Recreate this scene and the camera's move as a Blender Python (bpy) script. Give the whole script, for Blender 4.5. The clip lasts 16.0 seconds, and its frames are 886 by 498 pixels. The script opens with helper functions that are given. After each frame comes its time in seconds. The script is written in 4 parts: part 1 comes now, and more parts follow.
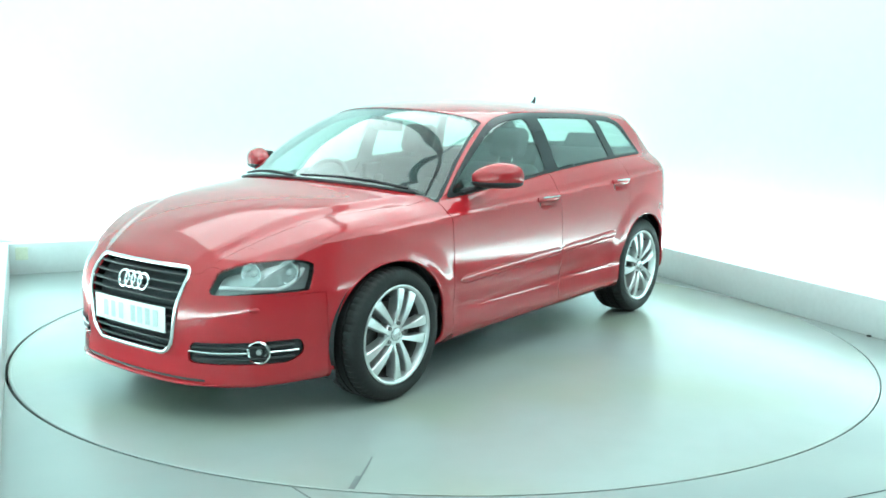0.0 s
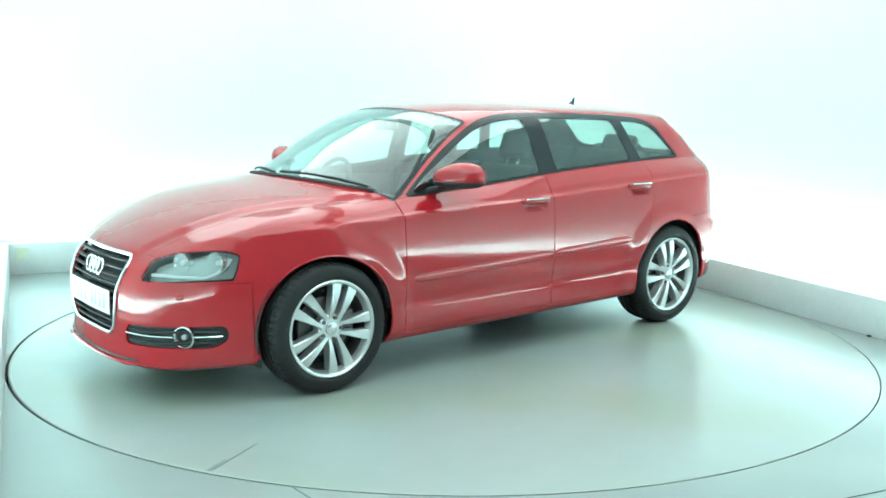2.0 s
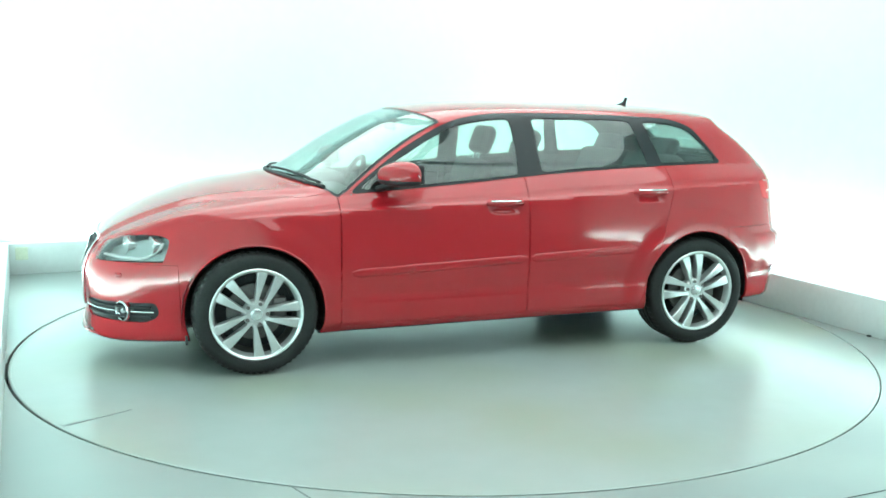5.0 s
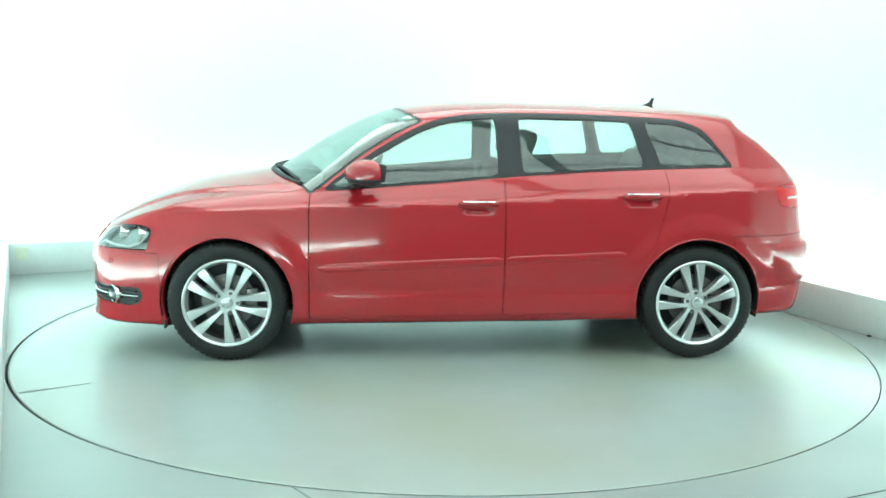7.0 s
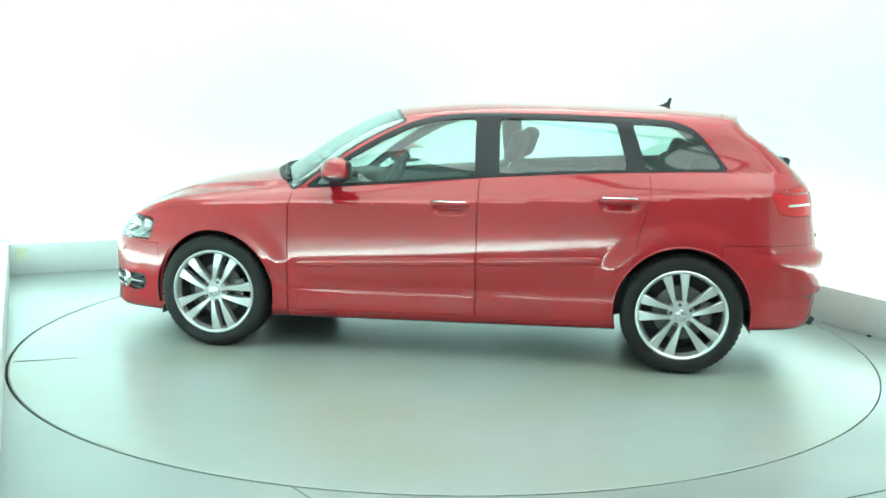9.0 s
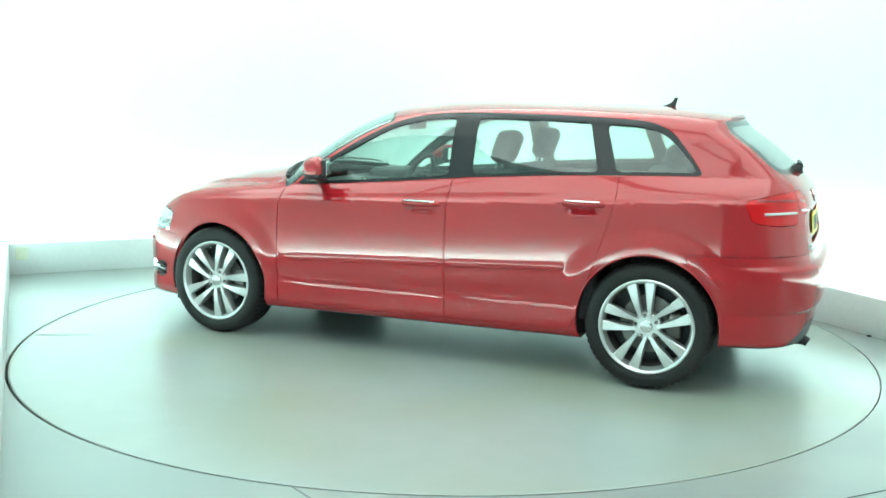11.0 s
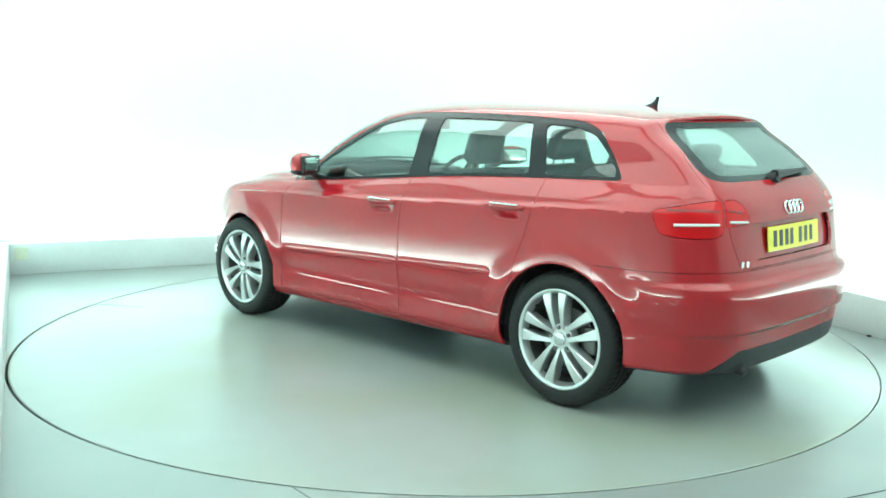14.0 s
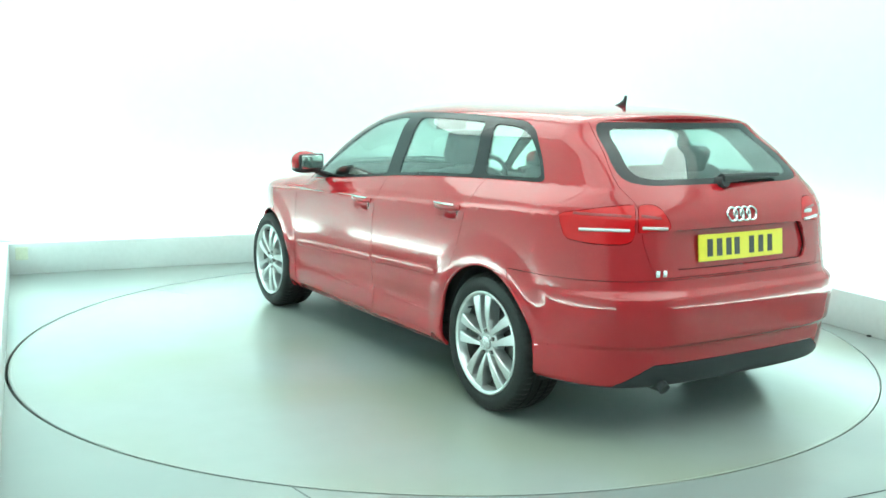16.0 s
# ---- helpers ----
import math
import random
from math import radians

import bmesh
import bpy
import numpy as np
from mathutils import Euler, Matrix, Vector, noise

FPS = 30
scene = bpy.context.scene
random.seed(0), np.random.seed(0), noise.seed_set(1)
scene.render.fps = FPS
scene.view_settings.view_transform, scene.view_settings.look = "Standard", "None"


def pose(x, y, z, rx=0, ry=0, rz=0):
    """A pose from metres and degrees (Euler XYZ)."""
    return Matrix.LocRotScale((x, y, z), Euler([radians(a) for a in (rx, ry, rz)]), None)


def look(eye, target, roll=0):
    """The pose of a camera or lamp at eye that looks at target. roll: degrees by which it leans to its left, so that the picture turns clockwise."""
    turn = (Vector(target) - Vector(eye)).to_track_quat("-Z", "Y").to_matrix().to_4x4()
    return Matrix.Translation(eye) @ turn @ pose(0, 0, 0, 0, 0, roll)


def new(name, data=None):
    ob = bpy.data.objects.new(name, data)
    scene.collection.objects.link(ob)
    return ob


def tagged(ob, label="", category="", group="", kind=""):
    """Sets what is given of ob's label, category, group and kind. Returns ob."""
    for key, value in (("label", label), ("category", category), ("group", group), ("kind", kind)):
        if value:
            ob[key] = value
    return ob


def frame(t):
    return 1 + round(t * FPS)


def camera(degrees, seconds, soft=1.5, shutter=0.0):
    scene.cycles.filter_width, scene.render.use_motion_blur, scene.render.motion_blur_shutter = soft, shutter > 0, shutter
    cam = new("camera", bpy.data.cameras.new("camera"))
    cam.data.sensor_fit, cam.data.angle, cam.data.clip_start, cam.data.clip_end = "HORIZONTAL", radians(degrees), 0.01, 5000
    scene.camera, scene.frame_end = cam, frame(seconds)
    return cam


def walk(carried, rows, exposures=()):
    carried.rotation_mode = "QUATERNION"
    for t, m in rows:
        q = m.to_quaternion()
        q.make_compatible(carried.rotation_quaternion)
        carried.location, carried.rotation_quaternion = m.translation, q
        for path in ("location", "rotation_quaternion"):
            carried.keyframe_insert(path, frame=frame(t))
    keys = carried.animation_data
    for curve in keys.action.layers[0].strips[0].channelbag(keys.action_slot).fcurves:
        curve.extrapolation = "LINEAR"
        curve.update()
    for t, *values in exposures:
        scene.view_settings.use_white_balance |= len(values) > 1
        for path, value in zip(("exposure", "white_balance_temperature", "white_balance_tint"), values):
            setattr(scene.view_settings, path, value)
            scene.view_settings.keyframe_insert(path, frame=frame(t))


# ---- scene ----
# ---------------------------------------------------------------- camera
# A fixed camera beside one side wall of a photo booth looks across a turntable.
EYE = (0.0, -5.659, 1.40)
PITCH, YAW = 0.1552, -0.0029
STOPS = -1.05                        # the white balance drifts a little from blue to green
cam = camera(50.23, 16.0, soft=1.6)
AIM = (EYE[0] + math.sin(YAW) * math.cos(PITCH), EYE[1] + math.cos(YAW) * math.cos(PITCH), EYE[2] - math.sin(PITCH))
walk(cam, [(0.0, look(EYE, AIM, 0.99)), (16.0, look(EYE, AIM, 0.99))],
     exposures=[(0.0, STOPS, 6330, 9.5), (4.0, STOPS, 6470, 9.5), (8.0, STOPS, 6720, 9.0), (16.0, STOPS, 6760, 9.0)])

# ---------------------------------------------------------------- light
world = bpy.data.worlds.new("booth_world")
scene.world = world
world.use_nodes = True
world.node_tree.nodes["Background"].inputs["Color"].default_value = (0.86, 1.0, 0.97, 1)
world.node_tree.nodes["Background"].inputs["Strength"].default_value = 0.05

ROOM_TURN = 24.2                     # the booth stands turned against the camera
HALF, BACK, FRONT, TALL = 2.59, 2.98, 6.4, 3.3
ROOM = pose(0, 0, 0, 0, 0, ROOM_TURN)


def room(x, y, z):
    """A point of the booth: x across, y towards its back wall."""
    return ROOM @ Vector((x, y, z))


def area(name, at, target, sx, sy, watts, colour):
    data = bpy.data.lights.new(name, "AREA")
    data.shape, data.size, data.size_y, data.energy, data.color = "RECTANGLE", sx, sy, watts, colour
    ob = new(name, data)
    ob.matrix_world = look(at, target)
    return ob


# Light strips on the ledge of the kerb wash the walls from below.
WASH = (0.84, 1.0, 0.98)
for name, a, b, inward in (("strip_north", (-2.4, 2.90), (2.4, 2.90), (0, 1)), ("strip_east", (2.51, 2.7), (2.51, -6.0), (1, 0)), ("strip_west", (-2.53, 2.7), (-2.53, -6.0), (-1, 0))):
    mid = Vector(((a[0] + b[0]) / 2, (a[1] + b[1]) / 2, 0.268))
    long = math.hypot(b[0] - a[0], b[1] - a[1])
    lamp = area(name, (0, 0, 0), (0, 0, 1), 1, 1, 35 * long, WASH)
    lamp.data.size, lamp.data.size_y = long, 0.05
    up = Vector((inward[0] * 0.3, inward[1] * 0.3, 1)).normalized()
    along = Vector((b[0] - a[0], b[1] - a[1], 0)).normalized()
    m = Matrix((along, up.cross(along) * -1, -up)).transposed()
    if m.determinant() < 0:
        m = Matrix((along * -1, up.cross(along) * -1, -up)).transposed()
    lamp.matrix_world = ROOM @ Matrix.LocRotScale(mid, m.to_quaternion(), None)


# ---------------------------------------------------------------- materials
def material(name, colour, rough=0.5, metal=0.0, vary=0.08, scale=6.0, bump=0.0, bump_scale=60.0, coat=0.0, emit=0.0, rough_vary=0.08):
    """A principled surface with variation at two scales, roughness wear and fine relief."""
    m = bpy.data.materials.new(name)
    m.use_nodes = True
    nt = m.node_tree
    b = nt.nodes["Principled BSDF"]
    coord = nt.nodes.new("ShaderNodeTexCoord")
    big, fine = nt.nodes.new("ShaderNodeTexNoise"), nt.nodes.new("ShaderNodeTexNoise")
    big.inputs["Scale"].default_value, fine.inputs["Scale"].default_value = scale, scale * 9
    big.inputs["Detail"].default_value = 4
    add = nt.nodes.new("ShaderNodeMath")
    add.operation = "ADD"
    for node, sock in ((big, 0), (fine, 1)):
        nt.links.new(coord.outputs["Object"], node.inputs["Vector"])
        nt.links.new(node.outputs["Fac"], add.inputs[sock])
    ramp = nt.nodes.new("ShaderNodeMapRange")
    ramp.inputs["From Min"].default_value, ramp.inputs["From Max"].default_value = 0.6, 1.4
    ramp.inputs["To Min"].default_value, ramp.inputs["To Max"].default_value = 1 - vary, 1 + vary
    nt.links.new(add.outputs[0], ramp.inputs["Value"])
    mul = nt.nodes.new("ShaderNodeVectorMath")
    mul.operation = "SCALE"
    mul.inputs[0].default_value = colour
    nt.links.new(ramp.outputs[0], mul.inputs["Scale"])
    nt.links.new(mul.outputs[0], b.inputs["Base Color"])
    ramp.interpolation_type = "SMOOTHSTEP"
    worn = nt.nodes.new("ShaderNodeMapRange")
    worn.inputs["From Min"].default_value, worn.inputs["From Max"].default_value = 0.3, 0.7
    worn.inputs["To Min"].default_value, worn.inputs["To Max"].default_value = max(rough - rough_vary * rough, 0), min(rough + rough_vary * rough, 1)
    nt.links.new(big.outputs["Fac"], worn.inputs["Value"])
    nt.links.new(worn.outputs[0], b.inputs["Roughness"])
    b.inputs["Metallic"].default_value = metal
    b.inputs["Coat Weight"].default_value = coat
    b.inputs["Coat Roughness"].default_value = 0.05
    if emit:
        b.inputs["Emission Color"].default_value = (*colour, 1)
        b.inputs["Emission Strength"].default_value = emit
    if bump:
        grain, bp = nt.nodes.new("ShaderNodeTexNoise"), nt.nodes.new("ShaderNodeBump")
        grain.inputs["Scale"].default_value = bump_scale
        bp.inputs["Strength"].default_value, bp.inputs["Distance"].default_value = bump, 0.004
        nt.links.new(coord.outputs["Object"], grain.inputs["Vector"])
        nt.links.new(grain.outputs["Fac"], bp.inputs["Height"])
        nt.links.new(bp.outputs[0], b.inputs["Normal"])
    return m


WALL = material("white_wall_paint", (0.61, 0.80, 0.79), 0.6, vary=0.015, scale=1.2, bump=0.05, bump_scale=40)
# Grey for an unseen wall behind the camera, added to darken the car's reflections.
DARKWALL = material("unseen_wall_grey", (0.16, 0.18, 0.18), 0.6, vary=0.03, scale=2)
SKIRT = material("grey_kerb_paint", (0.55, 0.60, 0.595), 0.5, vary=0.03, scale=3, bump=0.1, bump_scale=25)
FLOOR = material("grey_floor_paint", (0.205, 0.235, 0.23), 0.30, vary=0.02, scale=0.7, rough_vary=0.0)
DECK = material("grey_turntable_paint", (0.268, 0.298, 0.294), 0.26, vary=0.02, scale=0.7, rough_vary=0.0)
JOINT = material("dark_joint", (0.03, 0.035, 0.035), 0.7)
SEAM = material("worn_seam", (0.10, 0.12, 0.12), 0.5)
TAPE = material("faded_yellow_tape", (0.52, 0.56, 0.44), 0.6)
CEIL = material("white_ceiling_cloth", (0.82, 0.85, 0.84), 0.8, vary=0.01)
GLOW = material("light_panel_diffuser", (0.91, 1.0, 0.985), 0.6, vary=0.0, emit=4.15)


def mesh_object(name, verts, faces, mat, parent=None, smooth=False):
    me = bpy.data.meshes.new(name)
    me.from_pydata([tuple(v) for v in verts], [], faces)
    if smooth:
        me.shade_smooth()
    me.materials.append(mat)
    ob = new(name, me)
    ob.parent = parent
    return ob


def box_bm(x0, y0, z0, x1, y1, z1, bevel=0.0, segments=2):
    bm = bmesh.new()
    bmesh.ops.create_cube(bm, size=1)
    for v in bm.verts:
        v.co = ((x0 + x1) / 2 + v.co.x * (x1 - x0), (y0 + y1) / 2 + v.co.y * (y1 - y0), (z0 + z1) / 2 + v.co.z * (z1 - z0))
    if bevel:
        bmesh.ops.bevel(bm, geom=list(bm.edges), offset=bevel, segments=segments, profile=0.5, affect="EDGES")
    return bm


def part(name, bm, mat, parent, label="", smooth=True, angle=0.6):
    """Links a bmesh as one mesh object under a thing or a part."""
    me = bpy.data.meshes.new(name)
    bm.to_mesh(me)
    bm.free()
    me.materials.append(mat)
    if smooth:
        me.shade_smooth()
        me.set_sharp_from_angle(angle=angle)
    ob = new(name, me)
    ob.parent = parent
    if label:
        tagged(ob, label)
    return ob


# ---------------------------------------------------------------- booth
def booth():
    t = 0.12

    def slab(name, x0, y0, z0, x1, y1, z1, mat, label, category, bevel=0.0):
        ob = part(name, box_bm(x0, y0, z0, x1, y1, z1, bevel), mat, None)
        ob.matrix_world = ROOM
        return tagged(ob, label, category, kind="structure")
    slab("wall_north", -HALF - t, BACK, 0, HALF + t, BACK + t, TALL, WALL, "plain white painted booth wall behind the car", "wall")
    slab("wall_east", HALF, -FRONT, 0, HALF + t, BACK - 0.003, TALL, WALL, "plain white painted long booth wall", "wall")
    slab("wall_west", -HALF - t, -FRONT, 0, -HALF, BACK - 0.003, TALL, WALL, "plain white painted booth wall beside the turntable", "wall")
    slab("wall_south", -HALF - t, -FRONT - t, 0, HALF + t, -FRONT - 0.003, TALL, DARKWALL, "unseen dark grey end wall added to dim the car's reflections", "wall")
    slab("ceiling", -HALF - t, -FRONT - t, TALL, HALF + t, BACK + t, TALL + t, CEIL, "plain white booth ceiling", "ceiling")
    s, h = 0.138, 0.243
    slab("baseboard_1", -HALF + 0.002, BACK - s, 0.0, HALF - s - 0.003, BACK - 0.002, h, SKIRT, "grey painted low kerb at the foot of the wall", "baseboard", 0.004)
    slab("baseboard_2", HALF - s, -FRONT, 0.0, HALF - 0.002, BACK - 0.002, h, SKIRT, "grey painted low kerb at the foot of the wall", "baseboard", 0.004)
    slab("baseboard_3", -HALF + 0.002, -FRONT, 0.0, -HALF + s, BACK - s - 0.003, h, SKIRT, "grey painted low kerb at the foot of the wall", "baseboard", 0.004)
    # rounded far corner
    bm = bmesh.new()
    rad, rows = 0.75, []
    for i in range(25):
        q = math.pi / 2 * i / 24
        x, y = HALF - rad + rad * math.cos(q), BACK - rad + rad * math.sin(q)
        rows.append((bm.verts.new((x, y, h + 0.002)), bm.verts.new((x, y, TALL - 0.001))))
    back = [bm.verts.new((HALF - 0.001, BACK - 0.001, z)) for z in (h + 0.002, TALL - 0.001)]
    for u, v in zip(rows, rows[1:]):
        bm.faces.new((u[0], v[0], v[1], u[1]))
    for j in (0, 1):
        bm.faces.new([w[j] for w in rows] + [back[j]])
    bmesh.ops.recalc_face_normals(bm, faces=bm.faces)
    cove = part("wall_cove", bm, WALL, None)
    cove.matrix_world = ROOM
    tagged(cove, "white rounded corner between two booth walls", "wall", kind="structure")
    k1 = slab("floor_joint_1", -HALF, -2.796, 0.0005, HALF - 0.04, -2.79, 0.0016, JOINT, "thin dark joint in the booth floor", "floor joint")
    k2 = slab("floor_joint_2", 0, -0.003, 0.0005, 0.3, 0.003, 0.0016, SEAM, "short worn joint in the floor beside the turntable", "floor joint")
    k2.matrix_world = pose(-0.56, -2.372, 0, 0, 0, -50)
    tape = part("tape_patch", box_bm(-0.045, -0.0015, -0.05, 0.045, 0.0015, 0.05, 0.001, 1), TAPE, None)
    tape.matrix_world = ROOM @ pose(-2.36, BACK - s - 0.002, 0.165)
    tagged(tape, "faded yellow tape patch on the grey kerb", "tape")
    bolt = part("kerb_bolt", box_bm(-0.012, -0.012, 0, 0.012, 0.012, 0.012, 0.004), JOINT, None)
    bolt.location = room(HALF - s - 0.02, 0, 0) + (room(0, -1.02, 0) - room(0, 0, 0))
    tagged(bolt, "small dark bolt at the foot of the kerb", "bolt")
    # floor with a round opening for the turntable
    n, r = 192, 2.450
    verts, faces = [], []
    for i in range(n):
        a = 2 * math.pi * i / n
        c, q = math.cos(a), math.sin(a)
        k = min((HALF + t if c > 0 else HALF + t) / max(abs(c), 1e-6), ((BACK + t) if q > 0 else FRONT + t) / max(abs(q), 1e-6))
        verts += [(r * c - 0.0037, r * q + 0.0016, 0), (max(k, r + 0.02) * c, max(k, r + 0.02) * q, 0), (r * c - 0.0037, r * q + 0.0016, -0.12)]
    for i in range(n):
        j = (i + 1) % n
        faces += [(3 * i, 3 * i + 1, 3 * j + 1, 3 * j), (3 * i, 3 * j, 3 * j + 2, 3 * i + 2)]
    corners = [(-HALF - t, BACK + t, 0), (HALF + t, BACK + t, 0), (-HALF - t, -FRONT - t, 0), (HALF + t, -FRONT - t, 0)]
    floor = mesh_object("floor", verts, faces, FLOOR)
    bm = bmesh.new()
    bm.from_mesh(floor.data)
    for cx, cy, _ in corners:
        a = math.atan2(cy, cx) % (2 * math.pi)
        i = int(a / (2 * math.pi) * n)
        j = (i + 1) % n
        corner = bm.verts.new((cx, cy, 0))
        bm.verts.ensure_lookup_table()
        bm.faces.new((bm.verts[3 * i + 1], corner, bm.verts[3 * j + 1]))
    bmesh.ops.recalc_face_normals(bm, faces=bm.faces)
    bm.to_mesh(floor.data)
    bm.free()
    floor.matrix_world = ROOM
    tagged(floor, "pale grey-green painted booth floor round the turntable", "floor", kind="structure")
    pit = part("turntable_pit", box_bm(-HALF, -HALF, -0.16, HALF, HALF, -0.121), JOINT, None)
    tagged(pit, "dark pit under the turntable", "pit", kind="structure")
    pit.matrix_world = ROOM


def turntable():
    """The round platform: a deck with a dark gap at its rim, worn seams and scuffs."""
    hub = new("turntable")
    tagged(hub, "round pale grey painted steel turntable under the red car", "turntable")
    bm = bmesh.new()
    n = 192
    ring = [bm.verts.new((2.440 * math.cos(2 * math.pi * i / n), 2.440 * math.sin(2 * math.pi * i / n), 0)) for i in range(n)]
    low = [bm.verts.new((v.co.x, v.co.y, -0.1)) for v in ring]
    bm.faces.new(ring)
    for i in range(n):
        bm.faces.new((ring[i], low[i], low[(i + 1) % n], ring[(i + 1) % n]))
    bmesh.ops.recalc_face_normals(bm, faces=bm.faces)
    part("deck", bm, DECK, hub, "pale grey painted deck with faint olive blotches", smooth=False)
    # worn joint between two deck plates, and the steel edge strip
    seam = part("deck_seam", box_bm(2.10, -0.0035, 0.0005, 2.405, 0.0035, 0.0015), SEAM, hub, "worn dark joint")
    seam.rotation_euler = (0, 0, radians(29.7))
    chip = part("deck_chip", box_bm(2.30, -0.02, 0.0005, 2.42, 0.003, 0.0016, 0.0004, 1), SEAM, hub, "chipped paint at the joint")
    chip.rotation_euler = (0, 0, radians(29.7))
    bm = bmesh.new()
    a = [[bm.verts.new((q * math.cos(2 * math.pi * i / n), q * math.sin(2 * math.pi * i / n), h)) for i in range(n)] for q, h in ((2.422, 0.0006), (2.426, 0.0022), (2.437, 0.0022), (2.4395, 0.0006))]
    for u, v in zip(a, a[1:]):
        for i in range(n):
            bm.faces.new((u[i], v[i], v[(i + 1) % n], u[(i + 1) % n]))
    part("edge_strip", bm, DECK, hub, "painted steel edge strip")
    return hub


def blotched(m, colour, amount):
    """Soft random blotches of another tint over a painted floor."""
    nt = m.node_tree
    b = nt.nodes["Principled BSDF"]
    old = b.inputs["Base Color"].links[0].from_socket
    coord, spots, ramp, mix = (nt.nodes.new(k) for k in ("ShaderNodeTexCoord", "ShaderNodeTexNoise", "ShaderNodeMapRange", "ShaderNodeMix"))
    spots.inputs["Scale"].default_value, spots.inputs["Detail"].default_value = 0.9, 1
    ramp.interpolation_type = "SMOOTHSTEP"
    ramp.inputs["From Min"].default_value, ramp.inputs["From Max"].default_value = 0.35, 0.75
    ramp.inputs["To Max"].default_value = amount
    mix.data_type = "RGBA"
    mix.inputs[7].default_value = (*colour, 1)
    nt.links.new(coord.outputs["Object"], spots.inputs["Vector"])
    nt.links.new(spots.outputs["Fac"], ramp.inputs["Value"])
    nt.links.new(ramp.outputs[0], mix.inputs[0])
    nt.links.new(old, mix.inputs[6])
    nt.links.new(mix.outputs[2], b.inputs["Base Color"])


blotched(DECK, (0.245, 0.27, 0.21), 0.8)
blotched(FLOOR, (0.28, 0.31, 0.285), 0.6)


booth()
TABLE = turntable()


# ---------------------------------------------------------------- light fittings
def ceiling_light(x, y, sx, sy):
    ob = new("ceiling_light")
    ob.matrix_world = ROOM @ Matrix.Translation((x, y, TALL - 0.002))
    part("frame", box_bm(-sx / 2, -sy / 2, -0.05, sx / 2, sy / 2, 0, 0.01), WALL, ob)
    part("diffuser", box_bm(-sx / 2 + 0.04, -sy / 2 + 0.04, -0.058, sx / 2 - 0.04, sy / 2 - 0.04, -0.052), GLOW, ob, "glowing white diffuser")
    return tagged(ob, "large white glowing light panel on the ceiling", "ceiling light", "ceiling lights")


for y in (-4.75, -1.75, 1.25):
    for x in (-1.25, 1.25):
        ceiling_light(x, y, 2.35, 2.97)
# ---------------------------------------------------------------- car body shape
# Car space: x forwards, y to the car's left, z up from the ground, origin midway between the axles.
def curve(knots):
    """A smooth function through (x, value) knots, flat beyond its ends."""
    xs = np.array([k[0] for k in knots], float)
    vs = np.array([k[1] for k in knots], float)
    if xs[0] > xs[-1]:
        xs, vs = xs[::-1], vs[::-1]
    d = np.diff(vs) / np.diff(xs)
    m = np.zeros_like(vs)
    m[0], m[-1] = d[0], d[-1]
    for i in range(1, len(xs) - 1):
        if d[i - 1] * d[i] > 0:
            a, b = xs[i] - xs[i - 1], xs[i + 1] - xs[i]
            m[i] = (a + b) * 3 / ((2 * b + a) / d[i - 1] + (b + 2 * a) / d[i])

    def f(x):
        x = np.clip(x, xs[0], xs[-1])
        i = np.clip(np.searchsorted(xs, x) - 1, 0, len(xs) - 2)
        h = xs[i + 1] - xs[i]
        t = (x - xs[i]) / h
        return ((2 * t**3 - 3 * t**2 + 1) * vs[i] + (t**3 - 2 * t**2 + t) * h * m[i]
                + (3 * t**2 - 2 * t**3) * vs[i + 1] + (t**3 - t**2) * h * m[i + 1])
    return f


TOP = curve([(2.30, 0.40), (2.14, 0.605), (1.98, 0.720), (1.80, 0.812), (1.62, 0.878), (1.447, 0.920), (1.20, 0.960), (1.11, 0.985),
             (1.02, 1.035), (0.745, 1.207), (0.52, 1.315), (0.36, 1.363), (0.05, 1.398), (-0.30, 1.41), (-0.64, 1.408),
             (-1.135, 1.395), (-1.45, 1.37), (-1.62, 1.335), (-1.8, 1.29)])
NOSE = curve([(0.10, 2.05), (0.14, 2.115), (0.18, 2.138), (0.22, 2.137), (0.28, 2.133), (0.37, 2.14), (0.48, 2.14), (0.58, 2.122), (0.66, 2.088), (0.72, 2.06), (0.9, 2.0)])
TAIL = curve([(0.15, -1.93), (0.232, -2.0), (0.35, -2.028), (0.412, -2.036), (0.434, -2.058), (0.50, -2.066), (0.58, -2.072), (0.625, -2.064), (0.655, -2.027), (0.705, -2.015),
              (0.839, -1.99), (0.93, -1.975), (0.975, -1.955), (1.038, -1.905), (1.184, -1.74), (1.30, -1.59), (1.34, -1.575), (1.42, -1.53)])
CREASE = curve([(2.2, 0.70), (1.57, 0.785), (0.96, 0.83), (0.05, 0.865), (-0.25, 0.88), (-1.1, 0.925), (-1.62, 0.947), (-2.1, 0.95)])
BELT = curve([(2.2, 0.80), (1.3, 0.88), (0.83, 0.906), (0.17, 0.957), (-0.38, 1.007), (-0.99, 1.042), (-1.45, 1.056), (-2.1, 1.06)])
SIDE = curve([(0.10, 0.74), (0.19, 0.785), (0.25, 0.822), (0.30, 0.8455), (0.35, 0.8488), (0.403, 0.8492), (0.428, 0.8464), (0.445, 0.8463), (0.53, 0.857), (0.62, 0.863),
              (0.75, 0.860), (0.90, 0.8515), (0.95, 0.8475), (1.0, 0.8405), (1.08, 0.8265), (1.4, 0.806), (2.0, 0.755), (2.5, 0.676), (3.0, 0.588), (3.3, 0.53)])
